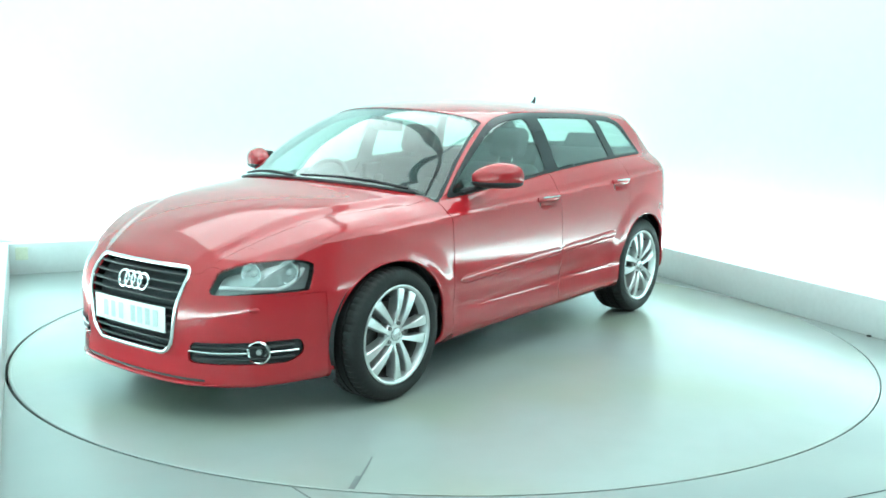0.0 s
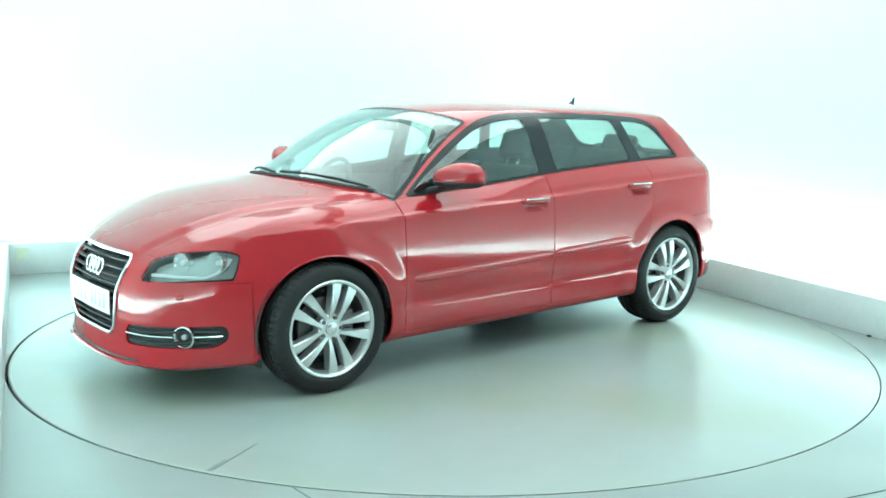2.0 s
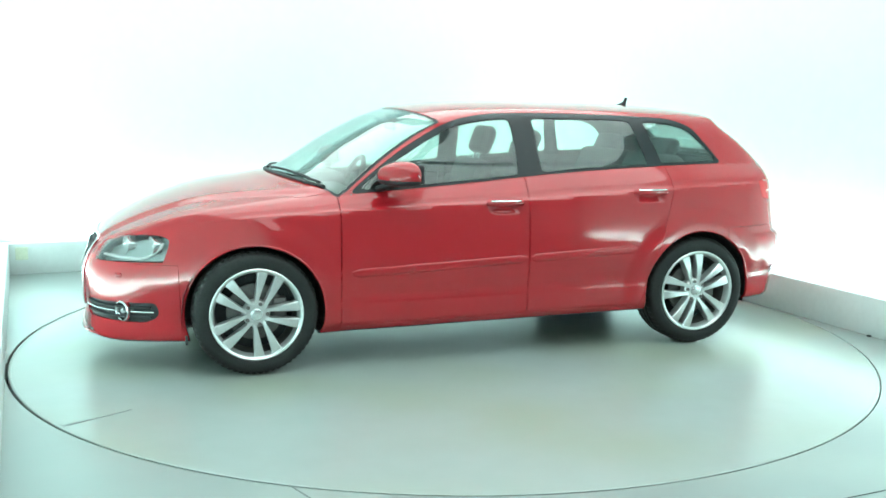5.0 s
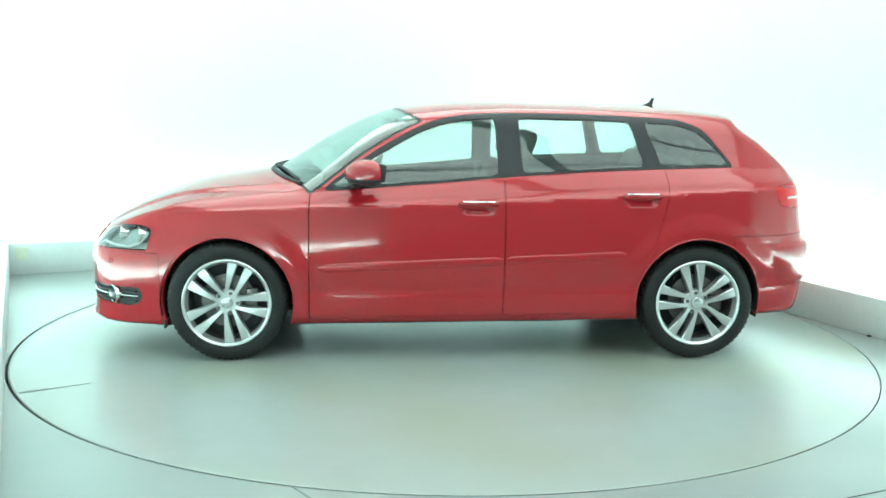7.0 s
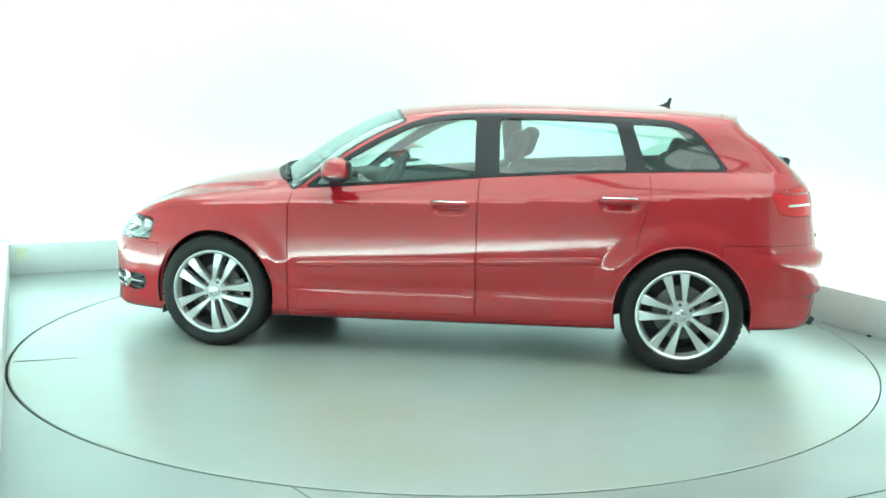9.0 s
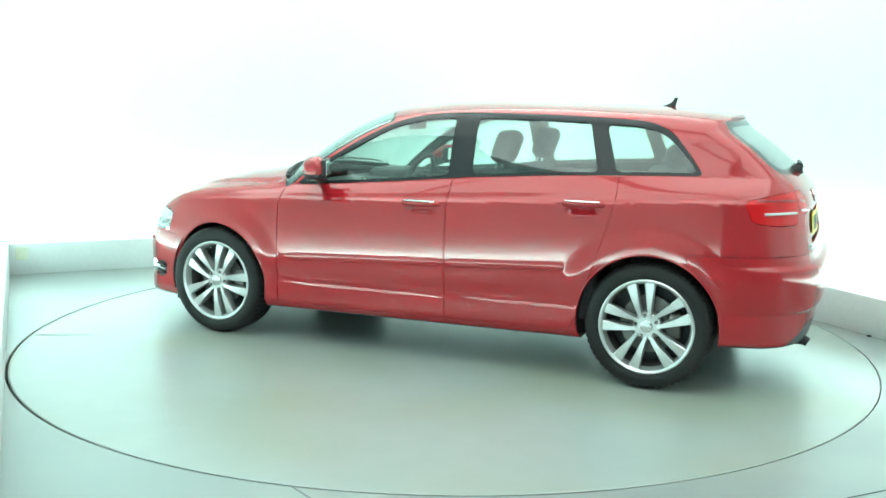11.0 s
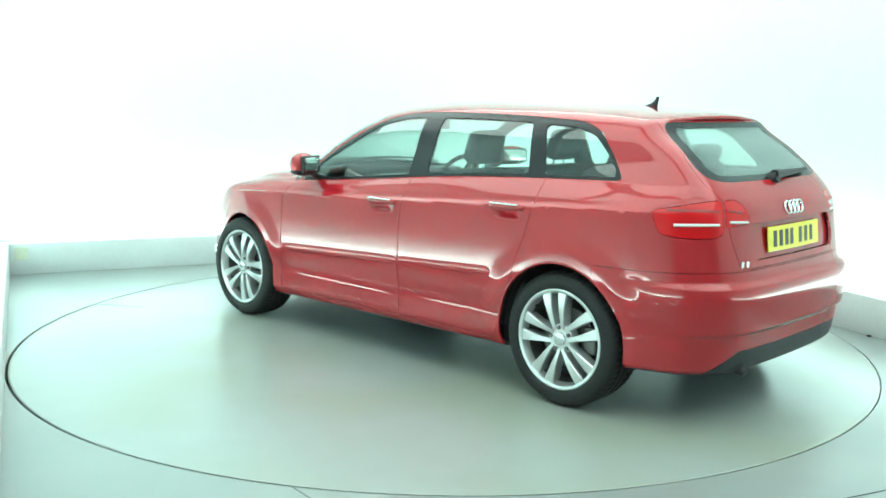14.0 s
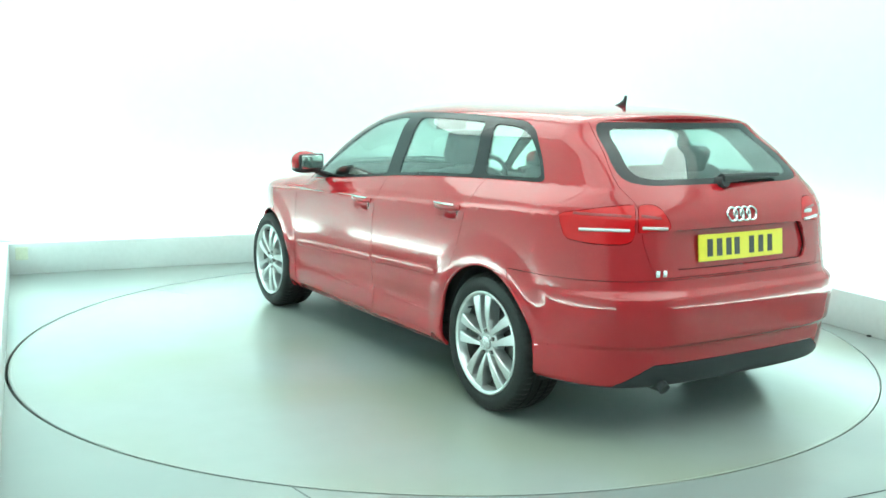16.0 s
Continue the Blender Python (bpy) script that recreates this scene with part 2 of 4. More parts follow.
PLAN = curve([(2.2, -0.24), (2.0, -0.16), (1.8, -0.105), (1.6, -0.045), (1.29, -0.008), (0.9, 0.0), (-0.9, 0.0), (-1.3, -0.006), (-1.5, -0.012), (-1.75, -0.048), (-2.0, -0.12), (-2.2, -0.2)])
CABIN = curve([(0.9, 0.0), (-0.4, 0.0), (-1.45, -0.045), (-2.0, -0.075)])
UNDER = curve([(2.2, 0.155), (1.7, 0.165), (0.9, 0.185), (-0.9, 0.215), (-1.6, 0.25), (-2.1, 0.235)])
HOODLINE = curve([(2.1, 0.30), (1.9, 0.40), (1.5, 0.55), (1.05, 0.66)])
WHEELS = ((1.289, 0.315), (-1.278, 0.325))
ARCH = 0.352
HANDLES = ((-0.05, 0.848), (-0.94, 0.897))


def smooth_max(a, b, k):
    h = np.maximum(k - np.abs(a - b), 0) / k
    return np.maximum(a, b) + h * h * k * 0.25


def step(a, b, x):
    t = np.clip((x - a) / (b - a), 0, 1)
    return t * t * (3 - 2 * t)


def shape(p):
    """Signed height above the body's skin at points p (n x 3)."""
    x, y, z = p[:, 0], np.abs(p[:, 1]), p[:, 2]
    y2 = y * y
    # sides
    zc, zb = CREASE(x), BELT(x)
    h = np.where(z < zc, z / zc, np.where(z < zb, 1 + (z - zc) / (zb - zc), 2 + (z - zb) / (1.38 - zb)))
    wide = SIDE(h) + PLAN(x) + CABIN(x) * step(1.2, 2.2, h) * (1 - 0.8 * step(2.2, 3.0, h))
    for wx, wz in WHEELS:
        r = np.hypot(x - wx, z - wz)
        wide = wide + 0.015 * (1 - step(0.392, 0.50, r)) * step(0.12, 0.3, z)
    for hx, hz in HANDLES:                                    # finger dishes behind the door handles
        wide = wide - 0.02 * np.exp(-((x - hx) / 0.075) ** 4 - ((z - hz + 0.012) / 0.028) ** 4)
    side = (y - wide) * 0.97
    # top
    xe = x + 0.45 * y2
    crown = (0.115 - 0.04 * step(0.9, 1.3, x)) * y2 + 0.25 * y2 * y2 * (1 - step(0.2, 0.7, x))
    bulge = 0.014 * (1 - step(-0.05, 0.03, y - HOODLINE(x))) * step(1.08, 1.2, xe)
    xh = x + (0.45 - 0.30 * step(1.2, 1.6, x)) * y2
    slope = (TOP(xh - 0.02) - TOP(xh + 0.02)) / 0.04
    top = (z - TOP(xh) + crown - bulge) / np.sqrt(1 + slope * slope)
    k = 0.05 + 0.04 * (1 - step(0.6, 1.2, x))
    body = smooth_max(side, top, k)
    # nose and tail
    round_off = 0.12 * y2 + 0.55 * y2 * y2 + y2 ** 3
    nose = (x - NOSE(z) + round_off)
    body = smooth_max(body, nose, 0.07)
    ts = (TAIL(z + 0.02) - TAIL(z - 0.02)) / 0.04
    tail = (TAIL(z) + 0.06 * y2 + 0.9 * y2 ** 3 - x) / np.sqrt(1 + ts * ts)
    body = smooth_max(body, tail, 0.05)
    return smooth_max(body, UNDER(x) - z, 0.03)


def slope_of(p):
    g = np.empty_like(p)
    for i in range(3):
        d = np.zeros(3)
        d[i] = 0.002
        g[:, i] = (shape(p + d) - shape(p - d)) / 0.004
    return g


def settle(p, times=3):
    """Moves points onto the skin; returns them and the skin's normals."""
    for _ in range(times):
        g = slope_of(p)
        s = np.clip(shape(p) / np.maximum((g * g).sum(1), 0.05), -0.03, 0.03)
        p = p - g * s[:, None]
    g = slope_of(p)
    return p, g / np.maximum(np.linalg.norm(g, axis=1), 1e-6)[:, None]


def skin(cell=0.019):
    """Vertices and quads of the body's skin, one vertex in each cell that the surface crosses."""
    ny = int(0.94 / cell) + 1
    ax = np.arange(-2.24, 2.30, cell)
    ay = (np.arange(2 * ny) - ny + 0.5) * cell
    az = np.arange(0.10, 1.48, cell)
    n = (len(ax), len(ay), len(az))
    g = np.stack(np.meshgrid(ax, ay, az, indexing="ij"), -1).reshape(-1, 3)
    f = shape(g).reshape(n)
    inside = f < 0
    acc = np.zeros((n[0] - 1, n[1] - 1, n[2] - 1, 3))
    cnt = np.zeros(acc.shape[:3])
    base = np.stack(np.meshgrid(ax[:-1], ay[:-1], az[:-1], indexing="ij"), -1)
    corners = [(i, j, k) for i in (0, 1) for j in (0, 1) for k in (0, 1)]

    def at(a, c):
        return a[c[0]:n[0] - 1 + c[0], c[1]:n[1] - 1 + c[1], c[2]:n[2] - 1 + c[2]]
    for a in corners:
        for axis in range(3):
            if a[axis] == 0:
                b = tuple(1 if q == axis else a[q] for q in range(3))
                fa, fb = at(f, a), at(f, b)
                cross = (fa < 0) != (fb < 0)
                t = np.where(cross, fa / np.where(cross, fa - fb, 1), 0)
                off = np.broadcast_to(np.array(a, float), acc.shape).copy()
                off[..., axis] += t
                acc += np.where(cross[..., None], base + off * cell, 0)
                cnt += cross
    ids = -np.ones(cnt.shape, int)
    live = cnt > 0
    ids[live] = np.arange(live.sum())
    verts = acc[live] / cnt[live][:, None]
    quads = []
    for axis in range(3):
        u, v = [(1, 2), (2, 0), (0, 1)][axis]
        sl = [slice(1, -1)] * 3
        sl[axis] = slice(0, -1)
        hi = list(sl)
        hi[axis] = slice(1, None)
        a, b = inside[tuple(sl)], inside[tuple(hi)]
        for flip, mask in ((False, a & ~b), (True, ~a & b)):
            w = np.argwhere(mask)
            w[:, u] += 1
            w[:, v] += 1
            q = []
            for du, dv in ((-1, -1), (0, -1), (0, 0), (-1, 0)):
                c = w.copy()
                c[:, u] += du
                c[:, v] += dv
                q.append(ids[c[:, 0], c[:, 1], c[:, 2]])
            q = np.stack(q, 1)
            quads.append(q[:, ::-1] if flip else q)
    return verts, np.concatenate(quads)


# ---------------------------------------------------------------- car materials
RED = material("red_car_paint", (0.31, 0.011, 0.016), 0.38, vary=0.012, scale=3, coat=1.0, rough_vary=0.05)
RED.node_tree.nodes["Principled BSDF"].inputs["Specular IOR Level"].default_value = 0.0
RED.node_tree.nodes["Principled BSDF"].inputs["Coat IOR"].default_value = 1.58
TRIM = material("black_window_trim", (0.018, 0.02, 0.022), 0.22, vary=0.05)
PLASTIC = material("dark_grey_plastic", (0.022, 0.025, 0.027), 0.5, vary=0.1, scale=30, bump=0.15, bump_scale=300)
LINER = material("dark_cabin_lining", (0.035, 0.038, 0.04), 0.8, vary=0.1, scale=20)
SEATCLOTH = material("charcoal_seat_cloth", (0.028, 0.030, 0.034), 0.85, vary=0.2, scale=40, bump=0.3, bump_scale=500)
DASH = material("charcoal_dashboard", (0.03, 0.033, 0.036), 0.55, vary=0.1, scale=25, bump=0.2, bump_scale=400)
HEADLINING = material("pale_grey_headlining", (0.42, 0.43, 0.42), 0.9, vary=0.05, scale=30)
RUBBER = material("tyre_rubber", (0.013, 0.014, 0.014), 0.62, vary=0.2, scale=12, bump=0.2, bump_scale=90)
ALLOY = material("silver_alloy_paint", (0.62, 0.64, 0.64), 0.30, metal=0.75, vary=0.05, scale=10)
IRON = material("brake_iron", (0.16, 0.155, 0.15), 0.5, metal=0.8, vary=0.2, scale=20)
CHROME = material("bright_chrome", (0.80, 0.82, 0.82), 0.09, metal=1.0, vary=0.02)
SATIN = material("satin_silver", (0.62, 0.64, 0.64), 0.25, metal=0.8, vary=0.03)
LAMPBOWL = material("lamp_reflector", (0.85, 0.87, 0.87), 0.16, metal=0.8, vary=0.05)
LAMPGREY = material("lamp_housing_grey", (0.42, 0.45, 0.45), 0.25, metal=0.5, vary=0.05)
PLATEWHITE = material("white_number_plate", (0.80, 0.81, 0.80), 0.35, vary=0.02)
PLATEYELLOW = material("yellow_number_plate", (0.72, 0.62, 0.03), 0.35, vary=0.03)
INK = material("black_plate_ink", (0.02, 0.02, 0.02), 0.5)
INKGREY = material("pale_plate_ink", (0.42, 0.46, 0.46), 0.5)
TAILRED = material("red_lamp_plastic", (0.46, 0.004, 0.007), 0.2, vary=0.03, coat=0.55)
for soft_black, level in ((TRIM, 0.22), (PLASTIC, 0.25), (RUBBER, 0.22), (TAILRED, 0.1)):
    soft_black.node_tree.nodes["Principled BSDF"].inputs["Specular IOR Level"].default_value = level
TAILDARK = material("deep_red_lamp_plastic", (0.20, 0.006, 0.01), 0.3, vary=0.03, coat=0.25)
LAMPWHITE = material("clear_lamp_strip", (0.55, 0.57, 0.57), 0.12, vary=0.03, coat=1.0)
MIRRORGLASS = material("mirror_glass", (0.85, 0.88, 0.87), 0.02, metal=1.0, vary=0.0)


def glass_material(name, tint, ior=1.45):
    m = bpy.data.materials.new(name)
    m.use_nodes = True
    nt = m.node_tree
    nt.nodes.remove(nt.nodes["Principled BSDF"])
    clear, gloss, mix, fres = (nt.nodes.new(k) for k in ("ShaderNodeBsdfTransparent", "ShaderNodeBsdfGlossy", "ShaderNodeMixShader", "ShaderNodeLayerWeight"))
    clear.inputs["Color"].default_value = (*tint, 1)
    gloss.inputs["Roughness"].default_value = 0.01
    power, ramp = nt.nodes.new("ShaderNodeMath"), nt.nodes.new("ShaderNodeMapRange")
    power.operation, power.inputs[1].default_value = "POWER", 3.6
    fres.inputs["Blend"].default_value = 0.5
    ramp.inputs["To Min"].default_value, ramp.inputs["To Max"].default_value = ((ior - 1) / (ior + 1)) ** 2, 1.0
    nt.links.new(fres.outputs["Facing"], power.inputs[0])
    nt.links.new(power.outputs[0], ramp.inputs["Value"])
    nt.links.new(ramp.outputs[0], mix.inputs[0])
    nt.links.new(clear.outputs[0], mix.inputs[1])
    nt.links.new(gloss.outputs[0], mix.inputs[2])
    nt.links.new(mix.outputs[0], nt.nodes["Material Output"].inputs["Surface"])
    return m


GLASS = glass_material("car_window_glass", (0.83, 0.895, 0.87), 1.62)
LENS = glass_material("lamp_lens_glass", (0.95, 0.97, 0.97), 1.4)

from mathutils.bvhtree import BVHTree

# ---------------------------------------------------------------- car skin, cut into panels
V, F = skin()
V, NRM = settle(V)
verts = [tuple(v) for v in V]
faces = [[int(i) for i in f] for f in F]
tags = ["body"] * len(faces)


def carve(tag, g, allowed=("body",), where=None):
    """Cuts the skin along g = 0 and gives the faces inside the new tag."""
    P = np.array(verts)
    val = g(P)
    val = np.where(np.abs(val) < 1e-5, 1e-5, val)
    ok = where(P) if where else np.ones(len(P), bool)
    made, more = {}, []
    for k in range(len(faces)):
        if tags[k] not in allowed:
            continue
        f = faces[k]
        if not ok[f[0]]:
            continue
        s = [val[i] < 0 for i in f]
        if all(s):
            tags[k] = tag
        elif any(s):
            a, b = [], []
            n = len(f)
            for i in range(n):
                p, q = f[i], f[(i + 1) % n]
                (a if s[i] else b).append(p)
                if s[i] != s[(i + 1) % n]:
                    key = (min(p, q), max(p, q))
                    if key not in made:
                        t = val[key[0]] / (val[key[0]] - val[key[1]])
                        u, w = verts[key[0]], verts[key[1]]
                        verts.append((u[0] + (w[0] - u[0]) * t, u[1] + (w[1] - u[1]) * t, u[2] + (w[2] - u[2]) * t))
                        made[key] = len(verts) - 1
                    a.append(made[key])
                    b.append(made[key])
            faces[k] = b
            more.append(a)
    for a in more:
        faces.append(a)
        tags.append(tag)


def convex(u, v, pts, k=0.0):
    """Signed distance-like value of a convex outline with corners rounded by k."""
    c = np.mean(np.array(pts), 0)
    out = None
    for (a, b), (c1, d) in zip(pts, pts[1:] + pts[:1]):
        nx, ny = d - b, a - c1
        ln = math.hypot(nx, ny)
        if nx * (c[0] - a) + ny * (c[1] - b) > 0:
            nx, ny = -nx, -ny
        e = ((u - a) * nx + (v - b) * ny) / ln
        out = e if out is None else (smooth_max(out, e, k) if k else np.maximum(out, e))
    return out


def front_angle(p):
    return np.arctan2(np.abs(p[:, 1]), p[:, 0] - 1.2)


def rear_angle(p):
    return np.arctan2(np.abs(p[:, 1]), -(p[:, 0] + 1.2))


def dlo(p):
    top = convex(p[:, 0], p[:, 2], [(0.835, 0.88), (0.60, 1.07), (0.36, 1.218), (0.21, 1.288), (0.05, 1.327), (-0.10, 1.342), (-0.56, 1.346), (-0.90, 1.338),
                                    (-1.20, 1.318), (-1.315, 1.275), (-1.42, 1.165), (-1.51, 1.04), (-1.45, 0.88)], 0.02)
    return smooth_max(top, BELT(p[:, 0]) + 0.004 - p[:, 2], 0.025)


def pane(p):
    """The glass inside its black surround, which is broader along the roof than along the belt."""
    return dlo(p) + 0.016 + 0.013 * step(0.06, 0.2, p[:, 2] - BELT(p[:, 0]))


GRILLE = [(-0.322, 0.668), (0.322, 0.668), (0.335, 0.60), (0.285, 0.335), (0.235, 0.292), (-0.235, 0.292), (-0.285, 0.335), (-0.335, 0.60)]
HEADLAMP = [(0.485, 0.570), (0.515, 0.662), (0.63, 0.699), (0.77, 0.714), (0.90, 0.713), (0.975, 0.692), (0.945, 0.580)]
FOG = [(0.38, 0.270), (0.405, 0.362), (0.905, 0.372), (0.918, 0.31), (0.86, 0.270)]
LAMPOUT = [(0.665, 0.999), (0.76, 0.997), (1.005, 0.957), (0.965, 0.857), (0.83, 0.838), (0.70, 0.842), (0.665, 0.862)]
LAMPIN = [(0.652, 0.999), (0.57, 0.999), (0.525, 0.972), (0.487, 0.912), (0.490, 0.896), (0.652, 0.886)]
REARGLASS = [(-0.475, 1.322), (0.475, 1.322), (0.555, 1.12), (0.545, 1.085), (0.50, 1.068), (-0.50, 1.068), (-0.545, 1.085), (-0.555, 1.12)]
RECESS = [(-0.40, 0.892), (0.40, 0.892), (0.435, 0.79), (0.40, 0.735), (-0.40, 0.735), (-0.435, 0.79)]



def score(g, where):
    """Adds an edge to the skin along g = 0, where a crease runs."""
    carve("scored", g, where=where)
    for k, t in enumerate(tags):
        if t == "scored":
            tags[k] = "body"


for z in (0.411, 0.435, 0.625, 0.655):
    score(lambda p: p[:, 2] - z, lambda p: p[:, 0] < -1.7)
for h in (0.403, 0.428, 1.0):
    score(lambda p: p[:, 2] - h * CREASE(p[:, 0]), lambda p: np.abs(p[:, 1]) > 0.5)

for wx, wz in WHEELS:
    carve("gone", lambda p: np.hypot(p[:, 0] - wx, p[:, 2] - wz) - ARCH, where=lambda p: np.abs(p[:, 1]) > 0.42)
carve("underbody", lambda p: p[:, 2] - (UNDER(p[:, 0]) + 0.012), where=lambda p: np.abs(p[:, 1]) < 1)
for side, s in (("left", 1), ("right", -1)):
    def beside(p):
        return (p[:, 1] * s > 0.40)
    carve("window_trim_" + side, dlo, where=beside)
    tr = ("window_trim_" + side,)
    carve("front_window_" + side, lambda p: smooth_max(pane(p), -0.166 + 0.05 * (p[:, 2] - 1) - p[:, 0], 0.02), tr)
    carve("rear_window_" + side, lambda p: smooth_max(smooth_max(pane(p), p[:, 0] + 0.300 - 0.05 * (p[:, 2] - 1), 0.02), -0.985 + 0.30 * (p[:, 2] - 1.035) - p[:, 0], 0.02), tr)
    carve("quarter_window_" + side, lambda p: smooth_max(pane(p), p[:, 0] + 1.085 - 0.36 * (p[:, 2] - 1.035), 0.02), tr)
    carve("headlight_" + side, lambda p: convex(front_angle(p), p[:, 2], HEADLAMP, 0.012), where=lambda p: (p[:, 0] > 1.55) & (p[:, 1] * s > 0))
    carve("fog_opening_" + side, lambda p: convex(front_angle(p), p[:, 2], FOG, 0.03), where=lambda p: (p[:, 0] > 1.55) & (p[:, 1] * s > 0))
    carve("tail_light_" + side, lambda p: convex(rear_angle(p), p[:, 2], LAMPOUT, 0.012), where=lambda p: (p[:, 0] < -1.5) & (p[:, 1] * s > 0))
    carve("hatch_light_" + side, lambda p: convex(rear_angle(p), p[:, 2], LAMPIN, 0.012), where=lambda p: (p[:, 0] < -1.5) & (p[:, 1] * s > 0))
    carve("front_door_" + side, lambda p: convex(p[:, 0], p[:, 2], [(0.852, 0.232), (0.852, 0.896), (0.80, 0.93), (-0.193, 1.0), (-0.193, 0.25)], 0.02), where=lambda p: p[:, 1] * s > 0.6)
    carve("rear_door_" + side, lambda p: convex(p[:, 0], p[:, 2], [(-0.199, 0.25), (-0.199, 1.0), (-1.085, 1.06), (-1.10, 0.94), (-1.025, 0.64), (-0.89, 0.25)], 0.02), where=lambda p: p[:, 1] * s > 0.6)


def screen(p):
    xe = p[:, 0] + 0.45 * p[:, 1] ** 2
    return smooth_max(smooth_max(0.392 - xe, xe - 1.115, 0.03), np.abs(p[:, 1]) - (0.585 + (p[:, 0] - 0.28) * 0.29), 0.02)


def high(p):
    return (p[:, 2] > 0.86) & (p[:, 0] > 0)


carve("windscreen_seal", screen, where=high)
carve("windscreen", lambda p: screen(p) + 0.014, ("windscreen_seal",))
carve("rear_glass_border", lambda p: convex(p[:, 1], p[:, 2], REARGLASS, 0.04), where=lambda p: p[:, 0] < -1.3)
carve("rear_glass", lambda p: convex(p[:, 1] * 1.08, p[:, 2], REARGLASS, 0.04) + 0.024, ("rear_glass_border",))
carve("grille", lambda p: convex(p[:, 1], p[:, 2], GRILLE, 0.04), where=lambda p: p[:, 0] > 1.9)
carve("bonnet", lambda p: np.maximum(np.maximum(p[:, 0] + 0.45 * p[:, 1] ** 2 - 2.10, 1.121 - p[:, 0] - 0.45 * p[:, 1] ** 2), np.abs(p[:, 1]) - HOODLINE(p[:, 0]) - 0.05),
      where=lambda p: (p[:, 2] > 0.64) & (p[:, 0] > 0.7))
carve("front_bumper", lambda p: np.maximum(1.655 + 0.03 * (p[:, 2] - 0.3) - p[:, 0], p[:, 2] - 0.566 - 0.115 * step(1.85, 2.02, p[:, 0])), where=lambda p: p[:, 0] > 1.5)
carve("plate_recess", lambda p: convex(p[:, 1], p[:, 2], RECESS, 0.02), where=lambda p: p[:, 0] < -1.85)
EDGE = curve([(0.66, 0.488), (0.711, 0.503), (0.80, 0.53), (0.87, 0.545), (0.996, 0.545), (1.07, 0.575), (1.33, 0.50), (1.4, 0.50)])
carve("tailgate", lambda p: np.maximum(np.maximum(np.abs(p[:, 1]) - EDGE(p[:, 2]), 0.703 - p[:, 2]), p[:, 0] + 1.50 - 0.16 * p[:, 1] ** 2), where=lambda p: p[:, 0] < -1.3)
carve("rear_valance", lambda p: np.maximum(p[:, 2] - 0.345 + 0.10 * np.maximum(np.abs(p[:, 1]) - 0.5, 0) * 6, p[:, 0] + 1.75), where=lambda p: p[:, 0] < -1.6)
carve("rear_bumper", lambda p: np.maximum(p[:, 2] - 0.695, p[:, 0] + 1.47 - 0.05 * (p[:, 2] - 0.5)), where=lambda p: p[:, 0] < -1.3)
carve("roof", lambda p: np.maximum(np.maximum(p[:, 0] + 0.45 * p[:, 1] ** 2 - 0.388, -1.495 + 0.16 * p[:, 1] ** 2 - p[:, 0]), np.abs(p[:, 1]) - 0.50), where=lambda p: p[:, 2] > 1.25)
for side, s in (("left", 1), ("right", -1)):
    carve("front_wing_" + side, lambda p: 0.856 - p[:, 0], where=lambda p: (p[:, 1] * s > 0.0) & (p[:, 0] > 0.70) & (p[:, 2] < 0.96))

CAR = new("car")
tagged(CAR, "glossy red five-door hatchback car with silver alloy wheels", "car")


def panel(tag, name, mat, label="", thick=0.014, gap=0.0014, inner=None, sink=0.0, parent=None, shift=None):
    """One panel of the skin as a mesh with thickness, turned edges and a gap to its neighbours."""
    mine = [f for f, t in zip(faces, tags) if t == tag]
    used = sorted({i for f in mine for i in f})
    ix = {v: i for i, v in enumerate(used)}
    loc = [[ix[i] for i in f] for f in mine]
    co, nr = settle(np.array([verts[i] for i in used]), 2)
    edges = {}
    for f in loc:
        for a, b in zip(f, f[1:] + f[:1]):
            key = (min(a, b), max(a, b))
            edges[key] = None if key in edges else (a, b)
    rim = [e for e in edges.values() if e]
    toward = np.zeros_like(co)
    border = {i for e in rim for i in e}
    for f in loc:
        c = None
        for i in f:
            if i in border:
                if c is None:
                    c = co[f].mean(0)
                toward[i] += c - co[i]
    toward -= nr * (toward * nr).sum(1)[:, None]
    ln = np.linalg.norm(toward, axis=1)
    toward = np.where(ln[:, None] > 1e-7, toward / np.maximum(ln, 1e-7)[:, None], 0)
    out = co + toward * gap - nr * sink
    if shift is not None:
        out = out + np.array(shift)
    n = len(co)
    inn = out - nr * thick
    bl = sorted(border)
    bi = {v: i for i, v in enumerate(bl)}
    m = len(bl)
    pts = np.concatenate([out, inn, out[bl], inn[bl]])
    nor = np.concatenate([nr, -nr, -toward[bl] * 0.9 + nr[bl] * 0.45, -toward[bl]])
    fs = [tuple(f) for f in loc] + [tuple(n + i for i in reversed(f)) for f in loc]
    fs += [(2 * n + bi[b], 2 * n + bi[a], 2 * n + m + bi[a], 2 * n + m + bi[b]) for a, b in rim]
    me = bpy.data.meshes.new(name)
    me.from_pydata([tuple(v) for v in pts], [], fs)
    me.materials.append(mat)
    me.materials.append(inner or mat)
    slot = np.zeros(len(fs), np.int32)
    slot[len(loc):2 * len(loc)] = 1
    me.polygons.foreach_set("material_index", slot)
    me.shade_smooth()
    nor /= np.maximum(np.linalg.norm(nor, axis=1), 1e-6)[:, None]
    me.normals_split_custom_set_from_vertices([tuple(v) for v in nor])
    ob = new(name, me)
    ob.parent = parent or CAR
    if label:
        tagged(ob, label)
    return ob


